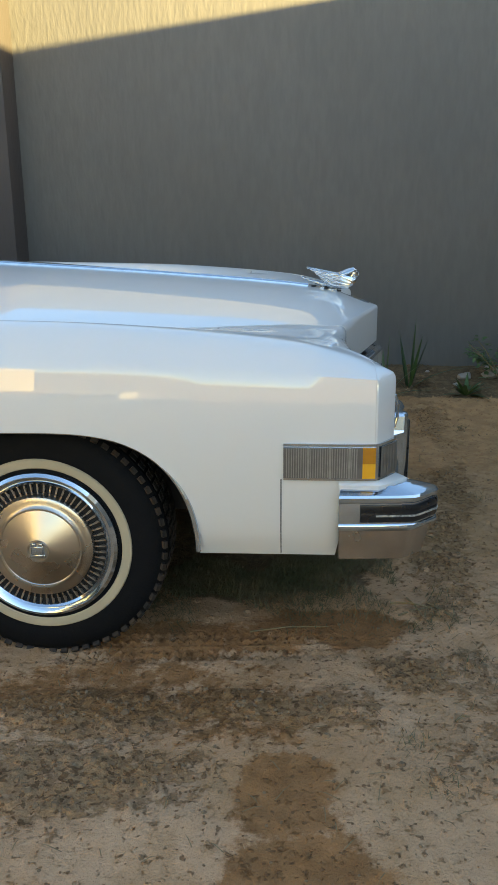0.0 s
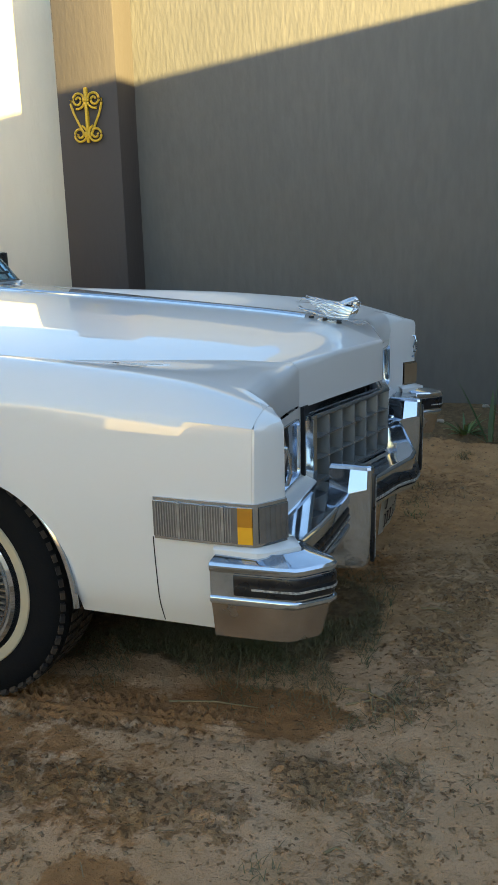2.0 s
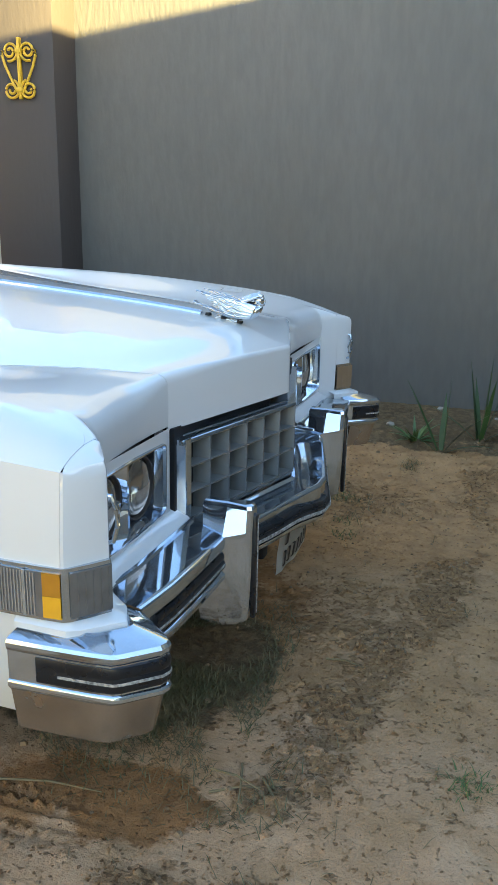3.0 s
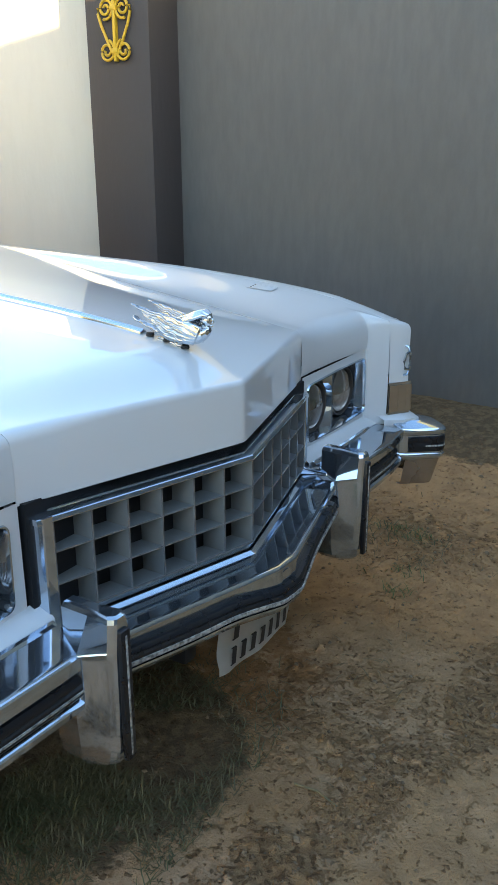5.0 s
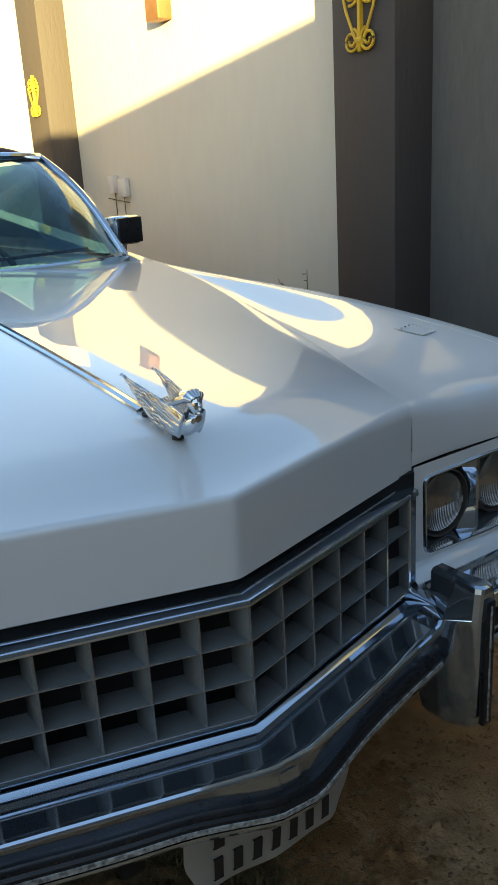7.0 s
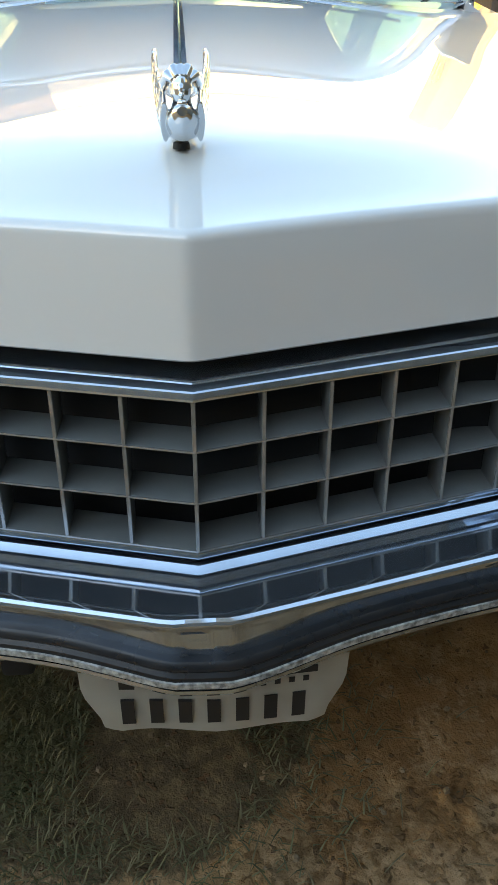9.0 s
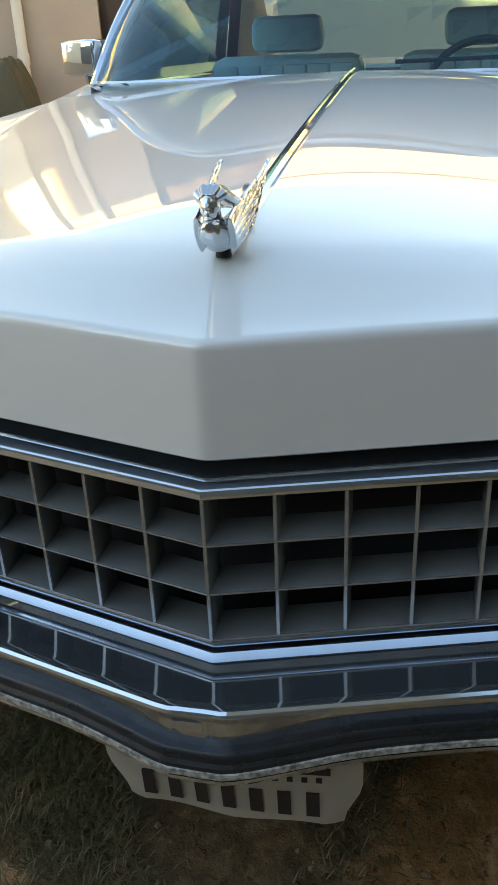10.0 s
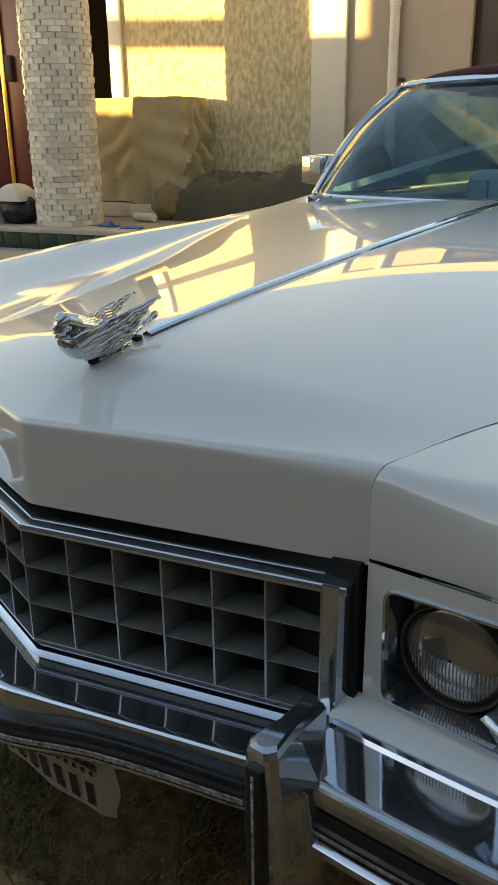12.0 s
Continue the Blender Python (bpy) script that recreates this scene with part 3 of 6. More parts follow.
whole("wall_east_gate_post", block(EAST, EAST + 0.22, y_c + 0.005, -6.605 + EY, -0.3, 4.6), CREAM_WALL, "unseen tall cream wall that blocks the sun", "wall", kind="structure")


# ---- the car ----
car = thing("car", "white vintage two-door luxury car with chrome bumper, parked on the sand", "car", (-1.8, 0, 0))
c_mid = smooth([(0.985, 0.886), (0.93, 0.908), (0.84, 0.934), (0.70, 0.957), (0.3, 0.992), (-0.2, 1.025), (-0.54, 1.043), (-0.9, 1.05)])
c_edge = smooth([(0.95, 0.884), (0.846, 0.886), (0.67, 0.895), (0.40, 0.902), (0.10, 0.914), (-0.24, 0.94), (-0.56, 0.966), (-0.9, 1.0)])
e_half = smooth([(0.95, 0.45), (0.846, 0.476), (0.67, 0.525), (0.40, 0.63), (0.10, 0.725), (-0.24, 0.81), (-0.56, 0.87), (-0.9, 0.90)])
f_ridge = smooth([(0.95, 0.832), (0.905, 0.850), (0.86, 0.867), (0.80, 0.885), (0.70, 0.909), (0.4, 0.940), (0.06, 0.960), (-0.49, 0.972), (-0.9, 0.985), (-4.6, 0.93)])
s_crease = smooth([(0.95, 0.825), (0.88, 0.830), (0.74, 0.838), (0.38, 0.852), (-0.05, 0.858), (-1.0, 0.862), (-4.6, 0.84)])


def hood_z(x, u, front):
    z = c_edge(x) + (c_mid(x) - c_edge(x)) * (1 - abs(u) ** 1.7)
    return 0.886 + (z - 0.886) * min(1.0, max(0.0, front - x) / 0.12) ** 0.8


NOSE = lambda u: 0.985 - 0.138 * (math.hypot(u, 0.014) - 0.014) / 0.98610
ROUND = lambda u: 0.011 + 0.013 * ease((abs(u) - 0.55) / 0.45)


def hood_point(x, u):
    return (x, u * e_half(min(x, 0.847)), hood_z(x, u, NOSE(u)))


us = sorted([-1 + 2 * i / 60 for i in range(61)] + [q * k for q in (-1, 1) for k in (0.008, 0.017, 0.025, 0.045)])
rows = [[(NOSE(u) + dx, 0.476 * u, 0.886 + dz) for u in us] for dz, dx in ((-0.125, -0.030), (-0.129, -0.012), (-0.130, -0.004), (-0.127, 0.0))]
for k in (0.35, 0.7, 1.0):
    rows.append([(NOSE(u), 0.476 * u, 0.759 + k * (0.127 - ROUND(u))) for u in us])
for k in (0.17, 0.34, 0.5, 0.67, 0.84, 1.0):
    r = []
    for u in us:
        R = ROUND(u)
        x, y, z = hood_point(NOSE(u) - R, u)
        q = math.pi / 2 * k
        r.append((NOSE(u) - R * (1 - math.cos(q)), 0.476 * u + (y - 0.476 * u) * k, 0.886 - R + (z - 0.886 + R) * math.sin(q)))
    rows.append(r)
for v in (0.02, 0.045, 0.075, 0.10, 0.14, 0.18, 0.23, 0.29, 0.36, 0.44, 0.52, 0.6, 0.68, 0.76, 0.84, 0.92, 0.98, 1.0):
    r = []
    for u in us:
        xf = NOSE(u) - ROUND(u)
        r.append(hood_point(xf + (-0.70 - 0.12 * u * u - xf) * v, u))
    rows.append(r)
rows.append([(x, y, z - 0.02) for x, y, z in rows[-1]])
rows = [[(r[0][0] - 0.004, r[0][1] + 0.002, r[0][2] - 0.018)] + r + [(r[-1][0] - 0.004, r[-1][1] - 0.002, r[-1][2] - 0.018)] for r in rows]
hood = part("hood", loft(rows), PAINT, car, "white bonnet with a pointed flat nose", sharp=28)

# fenders: sheet from the bonnet gap over the ridge; outer sheet with the wheel arch
ARCH = 0.44


def arch(x):
    for cx, half, top in ((0.0, ARCH, 0.69), (-3.2, 0.42, 0.60)):
        t = abs(x - cx) / half
        if t < 1:
            return 0.345 + (top - 0.345) * (1 - t ** 3.2) ** (1 / 2.2)
    return 0.345


def top_z(x, a):
    a0 = e_half(x) + 0.003
    he, f, s = c_edge(x) - 0.001 - 0.004 * ease((x - 0.50) / 0.3) * ease((a - a0) / 0.06), f_ridge(x), s_crease(x)
    if a <= 0.91:
        return he + (f - he) * ease((a - a0) / max(0.05, 0.91 - a0))
    t = (a - 0.91) / 0.09
    return f - (f - s) * t ** 1.9


for sg, side in ((-1, "right"), (1, "left")):
    # inner fender with the brow over the headlamps
    rows = []
    WB = 0.868
    ws = [WB * i / 18 for i in range(19)] + [0.871, 0.895, 0.93, 0.965, 1.0]
    post = lambda w: ease((w - WB) / (1 - WB))
    front = lambda w: 0.847 + 0.016 * ease(w / WB) - 0.008 * math.sin(math.pi * min(1, w / WB)) + 0.0455 * max(0.0, w - WB) / (1 - WB)
    lip = lambda w: 0.765 + 0.010 * w / WB if w <= WB else 0.546
    half = lambda w: 0.4761 + 0.4105 * w
    turn_r = lambda w: 0.026 + 0.032 * ease(w / 0.4) - 0.040 * post(w)

    def crown_point(v, w):
        xf = front(w) - turn_r(w)
        x = xf + (-0.80 - xf) * v
        inner = e_half(x) + 0.0002 + 0.0012 * ease((0.72 - x) / 0.3)
        a = inner + (max(0.8866, inner + 0.001) - inner) * w
        return x, a, top_z(x, a) - 0.0003

    def turn_z(w):
        return crown_point(0, w)[2] - turn_r(w) * 0.95
    for dx, f in ((-0.05, 0.03), (-0.006, -0.01), (0.0, 0.03), (0.0015, 0.3), (0.0015, 0.65), (0.0, 1.0)):
        rows.append([(front(w) + dx * (1 if f > 0.1 else 1 - 0.7 * post(w)), sg * half(w), lip(w) + f * (turn_z(w) - lip(w))) for w in ws])
    for k in (0.17, 0.34, 0.5, 0.67, 0.84):
        r = []
        for w in ws:
            x, a, z = crown_point(0, w)
            q = math.pi / 2 * k
            r.append((front(w) + (x - front(w)) * (1 - math.cos(q)), sg * (half(w) + (a - half(w)) * k), turn_z(w) + (z - turn_z(w)) * math.sin(q)))
        rows.append(r)
    for v in (0.0, 0.02, 0.05, 0.09, 0.14, 0.2, 0.3, 0.4, 0.5, 0.6, 0.7, 0.8, 0.9, 1.0):
        rows.append([(x, sg * a, z) for x, a, z in (crown_point(v, w) for w in ws)])
    part("fender_crown", loft(rows), PAINT, car, sharp=40)
    # outer fender and body side, one long sheet
    xlist = sorted(set([0.894, 0.887] + list(np.linspace(0.88, 0.86, 4)) + list(np.linspace(0.84, 0.46, 11)) + [0.44 * math.sin(t) for t in np.linspace(-math.pi / 2, math.pi / 2, 41)]
                       + list(np.linspace(-0.46, -2.7, 24)) + [-3.2 + 0.42 * math.sin(t) for t in np.linspace(-math.pi / 2, math.pi / 2, 25)] + [-3.7, -4.0, -4.3, -4.5, -4.56]), reverse=True)
    rows = []
    for x in xlist:
        inset, drop = (0.0, 0.0)
        if x < -4.3:
            inset = drop = 0.05 * ((-4.3 - x) / 0.26) ** 2
        inner = max(0.8862, e_half(x) + 0.001) if x > -0.8 else 0.80
        zb = arch(x) if x <= 0.805 else 0.548
        r = []
        r += [(x, sg * inner, top_z(x, inner) - 0.02)]
        for k in range(11):
            a = inner + (1.0 - inner) * (k / 10) ** 0.8
            r.append((x, sg * min(a, 1.0 - inset + 0.004 * (k / 10) - 0.004), top_z(x, a) - drop))
        s = s_crease(x) - drop
        for k in range(1, 15):
            t = k / 14
            z = s + (zb - s) * t
            a = 1.0 + 0.014 * math.sin(math.pi * min(1, max(0, (s - z) / 0.42))) - 0.035 * ease((0.43 - z) / 0.12) - inset
            r.append((x, sg * a, z))
        rows.append(r)
    bm = loft(rows)
    part("body_side", bm, PAINT, car, sharp=32)
    # fender cap: pointed in plan, closed to the lamp panel, with a softly broken top edge
    plan = [(0.8945, 1.0, 0.829, 1.0), (0.900, 1.0, 0.828, 0.995), (0.905, 0.996, 0.828, 0.985), (0.916, 0.985, 0.831, 0.965), (0.930, 0.969, 0.834, 0.945), (0.944, 0.953, 0.836, 0.925), (0.948, 0.946, 0.837, 0.917), (0.945, 0.938, 0.838, 0.912),
            (0.934, 0.922, 0.840, 0.902), (0.921, 0.903, 0.844, 0.893), (0.9085, 0.8868, 0.850, 0.8864)]
    rows = []
    for i, (x, a, zt, aq) in enumerate(plan):
        zb = 0.668 if i < 11 else 0.546
        xq = 0.8945 if x > 0.90 else x - 0.004
        zq = top_z(xq, aq) if i > 1 else zt
        bulge = lambda z: 0.014 * math.sin(math.pi * min(1, max(0, (0.83 - z) / 0.42))) * (1 - min(1, max(0, (x - 0.8945) / 0.05)))
        col = [(x, sg * (a + bulge(z)), z) for z in (zb, zb + (zt - zb) * 0.33, zb + (zt - zb) * 0.66, zt - 0.020)]
        for k in (0.3, 0.6, 1.0):
            q = math.pi / 2 * k
            f = 0.30 * (1 - math.cos(q))
            col.append((x + (xq - x) * f, sg * (a + (aq - a) * f), zt - 0.020 + (0.020 + 0.30 * (zq - zt)) * math.sin(q)))
        col += [(x + (xq - x) * f, sg * (a + (aq - a) * f), zt + (zq - zt) * f) for f in (0.65, 1.0)]
        rows.append(col)
    part("fender_cap", loft(rows), PAINT, car, sharp=30)
    part("joint_filler", block(0.835, 0.9070, min(sg * 0.8842, sg * 0.893), max(sg * 0.8842, sg * 0.893), 0.60, 0.832, 0.002), PAINT, car)
    # seams, arch lip and wheel well
    part("seam", tube([(0.658, sg * (1.0 + 0.0145 * math.sin(math.pi * min(1, (0.84 - z) / 0.42)) - 0.035 * ease((0.43 - z) / 0.12)), z) for z in np.linspace(0.35, 0.572, 10)], 0.0014, 6), GAP, car)
    path = [(0.44 * math.sin(t), sg * 1.006, arch(0.44 * math.sin(t)) + 0.002) for t in np.linspace(-math.pi / 2 + 0.03, math.pi / 2 - 0.03, 60)]
    part("arch_lip", tube(path, 0.007, 8), CHROME, car, "thin chrome wheel arch lip")
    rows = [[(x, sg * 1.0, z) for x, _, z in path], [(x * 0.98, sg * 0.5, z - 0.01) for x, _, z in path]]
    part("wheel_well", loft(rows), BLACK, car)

# solid black blocks that fill the unlit space under bonnet and body
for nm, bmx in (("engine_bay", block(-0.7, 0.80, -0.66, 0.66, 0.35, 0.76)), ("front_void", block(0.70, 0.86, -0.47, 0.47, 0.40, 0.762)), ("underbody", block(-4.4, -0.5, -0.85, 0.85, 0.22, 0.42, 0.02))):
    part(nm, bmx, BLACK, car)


# wheel
FIN = bpy.data.meshes.new("fin")
bm = block(0.151, 0.182, -0.007, 0.007, -0.0022, 0.0022)
bm.to_mesh(FIN)
bm.free()
FIN.materials.append(CHROME_DULL)


def wheel(cx, sg):
    w = bmesh.new()
    r0 = 0.352
    prof = [(0.10, 0.20), (0.105, 0.24), (0.112, 0.275), (0.108, 0.315), (0.092, 0.340), (0.075, r0), (-0.075, r0), (-0.095, 0.338), (-0.11, 0.30), (-0.10, 0.20)]
    cy, cz = sg * 0.80, 0.334
    tyre = part("tyre", revolve([(sg * d, r) for d, r in prof], (cx, cy, cz), n=72), TYRE, car, "black tyre with a whitewall ring")
    part("whitewall", revolve([(sg * d, r) for d, r in ((0.1115, 0.226), (0.1145, 0.229), (0.1155, 0.240), (0.1145, 0.251), (0.111, 0.254))], (cx, cy, cz), n=72), WHITEWALL, tyre, "cream whitewall ring")
    cleat = bmesh.new()
    for k in range(64):
        t = 2 * math.pi * k / 64
        for d in (-0.05, -0.017, 0.017, 0.05):
            m = Matrix.Translation((cx, cy + d, cz)) @ Matrix.Rotation(t + (0.03 if d * sg > 0 else 0), 4, "Y") @ Matrix.Translation((r0 - 0.0025, 0, 0))
            slab(cleat, -0.005, 0.005, -0.013, 0.013, -0.012, 0.012, 0, m)
        m = Matrix.Translation((cx, cy + sg * 0.088, cz)) @ Matrix.Rotation(t, 4, "Y") @ Matrix.Translation((0.3365, 0, 0)) @ Matrix.Rotation(-sg * 0.7, 4, "Z")
        slab(cleat, -0.006, 0.006, -0.016, 0.016, -0.010, 0.010, 0, m)
    part("tread", cleat, TREAD, tyre)
    cover = part("wheel_cover", revolve([(sg * d, r) for d, r in ((0.10, 0.215), (0.118, 0.214), (0.124, 0.205), (0.121, 0.197), (0.118, 0.193), (0.122, 0.189), (0.116, 0.183), (0.098, 0.180), (0.096, 0.150), (0.10, 0.148))], (cx, cy, cz), n=72), CHROME, car, "chrome ring of the wheel cover")
    dome = [(0.096, 0.152), (0.112, 0.151), (0.124, 0.146), (0.128, 0.136), (0.127, 0.128), (0.131, 0.120), (0.1335, 0.117), (0.1335, 0.113), (0.132, 0.111), (0.142, 0.08), (0.152, 0.045), (0.155, 0.033), (0.158, 0.031), (0.158, 0.028), (0.155, 0.026), (0.157, 0.0)]
    part("dome", revolve([(sg * d, r) for d, r in dome], (cx, cy, cz), n=72), BRUSHED, cover, "brushed metal dome")
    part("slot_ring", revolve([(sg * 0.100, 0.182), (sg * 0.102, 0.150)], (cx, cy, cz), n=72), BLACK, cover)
    for k in range(60):
        fin = new("fin", FIN)
        fin.parent = cover
        fin.matrix_basis = Matrix.Translation((cx, cy + sg * 0.108, cz)) @ Matrix.Rotation(2 * math.pi * k / 60, 4, "Y")
    badge = bmesh.new()
    for k, (bx, bz, bw, bh) in enumerate(((0, 0.004, 0.034, 0.022), (0, -0.012, 0.042, 0.008), (-0.010, 0.020, 0.014, 0.010), (0.010, 0.020, 0.012, 0.010), (-0.016, 0.004, 0.006, 0.030), (0.016, 0.004, 0.006, 0.030))):
        slab(badge, cx + bx - bw / 2, cx + bx + bw / 2, min(cy + sg * 0.155, cy + sg * 0.162), max(cy + sg * 0.155, cy + sg * 0.162), cz + bz - bh / 2, cz + bz + bh / 2, 0.0015)
    part("crest", badge, CHROME, cover, "small worn metal crest")


for cx in (-0.012, -3.2):
    for sg in (-1, 1):
        wheel(cx, sg)

# grille: two rows of egg-crate cells meeting in a shallow point
SL = 0.28
gxp = lambda a: 1.004 - SL * abs(a)
for sg in (-1, 1):
    for k in range(7):
        a = 0.0722 * k
        if k == 0 and sg < 0:
            continue
        x, t = gxp(a), 0.0022
        part("grille_bar", block(x - 0.052, x, sg * a - t, sg * a + t, 0.542, 0.7245, 0.0008), GRILLE, car)
        part("bar_edge", block(x - 0.001, x + 0.0014, sg * a - 0.0017, sg * a + 0.0017, 0.543, 0.724), EDGE, car)
    for j in range(3):
        z = 0.5435 + 0.0617 * j
        rows = [[(gxp(a) - 0.052, sg * a, z - 0.0015), (gxp(a), sg * a, z - 0.0015), (gxp(a), sg * a, z + 0.0015), (gxp(a) - 0.052, sg * a, z + 0.0015)] for a in (0.0, 0.4335)]
        part("grille_slat", loft(rows, True, True), GRILLE, car, sharp=20)
    for j in range(3):
        z = 0.5435 + 0.0617 * j
        part("slat_edge", loft([[(gxp(a) - 0.001, sg * a, z - 0.0014), (gxp(a) + 0.0018, sg * a, z - 0.0010), (gxp(a) + 0.0018, sg * a, z + 0.0010), (gxp(a) - 0.001, sg * a, z + 0.0014)] for a in (0.0, 0.4335)], True, True), EDGE, car, sharp=20)
    # chrome frame: upright, header with a sloped top, foot strip
    xe = gxp(0.437)
    prof = [(xe - 0.03, 0.434), (xe + 0.003, 0.434), (xe + 0.0045, 0.436), (xe + 0.0005, 0.4525), (xe - 0.0015, 0.4550), (xe - 0.038, 0.4615), (xe - 0.042, 0.4635), (xe - 0.046, 0.4640), (xe - 0.06, 0.4640)]
    part("grille_upright", loft([[(x, sg * a, z) for x, a in prof] for z in (0.540, 0.7348)], True, True), CHROME, car, "chrome grille upright", sharp=25)
    head = [(-0.05, 0.724), (0.003, 0.724), (0.0045, 0.7250), (0.0045, 0.7265), (0.0025, 0.7335), (0.0008, 0.7349), (-0.0015, 0.7352), (-0.0185, 0.7354), (-0.0188, 0.7375), (-0.0215, 0.7375), (-0.0225, 0.7350), (-0.06, 0.7350)]
    back = lambda a, o: -0.008 * a / 0.463 if o < -0.01 else 0.0
    part("grille_header", loft([[(gxp(a) + o + back(a, o), sg * a, z) for o, z in head] for a in np.linspace(0.0, 0.463, 8)], True, True), CHROME, car, "chrome grille header", sharp=25)
    foot = [(-0.05, 0.5415), (0.001, 0.5415), (0.0015, 0.5400), (0.0005, 0.5380), (-0.004, 0.5365), (-0.006, 0.5280), (-0.05, 0.5275)]
    part("grille_foot", loft([[(gxp(a) + o, sg * a, z) for o, z in foot] for a in np.linspace(0.0, 0.463, 8)], True, True), CHROME, car, "chrome grille foot strip", sharp=25)
# black sheet paints the unlit depth behind the cells
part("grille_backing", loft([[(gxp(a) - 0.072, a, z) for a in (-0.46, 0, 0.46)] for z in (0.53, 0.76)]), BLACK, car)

# headlamps
for sg in (-1, 1):
    ring_o = [(0.4775, 0.566), (0.4775, 0.766), (0.65, 0.771), (0.838, 0.777), (0.848, 0.574), (0.65, 0.569)]
    ring_i = [(0.510, 0.584), (0.506, 0.738), (0.66, 0.744), (0.824, 0.750), (0.834, 0.592), (0.66, 0.585)]

    def rounded(ring, grow=0.0, n=6):
        """Round the ring's four outer corners."""
        out = []
        k = len(ring)
        for i, p in enumerate(ring):
            p, q, r = Vector(p), Vector(ring[i - 1]), Vector(ring[(i + 1) % k])
            d1, d2 = (q - p), (r - p)
            bend = abs(d1.normalized().dot(d2.normalized()))
            c = 0.018 if bend < 0.9 else 0.004
            a, b = p + d1.normalized() * c, p + d2.normalized() * c
            for t in (0, 0.25, 0.5, 0.75, 1):
                out.append((1 - t) ** 2 * a + 2 * t * (1 - t) * p + t * t * b)
        m = sum(out, Vector((0, 0))) / len(out)
        return [v + (v - m).normalized() * grow for v in out]
    xb = lambda a: 0.851 + 0.022 * (a - 0.476)
    sq = []
    for i, p in enumerate(ring_o):
        p = Vector(p)
        sq += [p] * 5
    layers = [[(xb(v[0]), sg * v[0], v[1]) for v in sq], [(xb(v[0]), sg * v[0], v[1]) for v in rounded(ring_i, 0.006)]]
    part("headlamp_panel", loft(layers, True), PAINT, car, "white headlamp surround")
    rim = [[(xb(v[0]) + o, sg * v[0], v[1]) for v in rounded(ring_i, g)] for o, g in ((0.0, 0.006), (0.005, 0.004), (0.005, 0.0), (-0.002, -0.002))]
    unit = part("headlamp_bezel", loft(rim, True), CHROME, car, "chrome headlamp frame")
    cup = [[(xb(v[0]) + o, sg * v[0], v[1]) for v in rounded(ring_i, g)] for o, g in ((-0.002, -0.002), (-0.03, -0.006), (-0.055, -0.016))]
    part("reflector_pan", loft(cup, True, False), CHROME, unit, "mirror-bright lamp pan")
    back = [(0.805, sg * v[0], v[1]) for v in rounded(ring_i, 0.004)]
    bm = bmesh.new()
    bm.faces.new([bm.verts.new(p) for p in back])
    part("lamp_back", bm, CHROME_DULL, unit)
    for a, z in ((0.584, 0.659), (0.744, 0.668)):
        xc = xb(a) - 0.042
        part("lamp_ring", revolve([(0.0, 0.071), (0.014, 0.071), (0.018, 0.069), (0.017, 0.0665), (0.0, 0.066)], (xc, sg * a, z), "x", 40), DARK_STEEL, unit, "dark lamp ring")
        dome = [(0.006 + 0.016 * math.cos(math.pi / 2 * t), 0.0668 * math.sin(math.pi / 2 * t)) for t in (0.02, 0.2, 0.4, 0.6, 0.8, 1.0)]
        lamp = part("headlamp", revolve(dome, (xc, sg * a, z), "x", 40), HEADLAMP, unit, "round ribbed headlamp glass")
        ribs = bmesh.new()
        for k in range(-12, 13):
            y = 0.0047 * k
            h = math.sqrt(max(0, 0.058 ** 2 - y * y))
            tube([(xc + 0.0062 + 0.016 * math.sqrt(max(0.0, 1 - (math.hypot(y, q) / 0.0668) ** 2)), sg * a + y, z + q) for q in np.linspace(-h, -0.05 * h, 7)], 0.0009, 5, ribs)
        part("lens_rib", ribs, LAMP_RIB, lamp)
    web = lambda z: 0.007 + 0.034 * min(1.0, abs(z - 0.664) / 0.075) ** 2
    part("lamp_divider", loft([[(xb(0.65) - 0.050, sg * (0.664 - web(z) - 0.008), z), (xb(0.65) - 0.030, sg * (0.664 - web(z)), z), (xb(0.65) - 0.012, sg * 0.660, z), (xb(0.65) - 0.012, sg * 0.668, z), (xb(0.65) - 0.030, sg * (0.664 + web(z)), z), (xb(0.65) - 0.050, sg * (0.664 + web(z) + 0.008), z)] for z in np.linspace(0.588, 0.742, 9)], True, True), CHROME, unit, sharp=20)
    # white filler ledge above the bumper, black slot beside the grille
    led = [[(xb(a) - 0.002, sg * a, 0.5725), (xb(a) + 0.012, sg * a, 0.567), (0.884, sg * a, 0.555), (0.889, sg * a, 0.550), (0.889, sg * a, 0.535)] for a in (0.452, 0.4775, 0.60, 0.72, 0.83, 0.878)]
    part("filler_panel", loft(led), PAINT, car, "white bumper filler panel", sharp=20)
    # corner filler under the side lamps
    inn = [(0.805, 1.008), (0.893, 1.010), (0.906, 1.003), (0.948, 0.953), (0.908, 0.888), (0.89, 0.865)]
    outw = [(0.805, 1.022), (0.906, 1.023), (0.925, 1.013), (0.985, 0.955), (0.958, 0.905), (0.912, 0.868)]
    part("corner_filler", loft([[(p[0] + (q[0] - p[0]) * f, sg * (p[1] + (q[1] - p[1]) * f), z) for p, q in zip(inn, outw)] for z, f in ((0.573, -0.1), (0.571, 0.1), (0.563, 0.85), (0.560, 1.0), (0.52, 1.05))]), PAINT, car, "white corner filler panel", sharp=25)

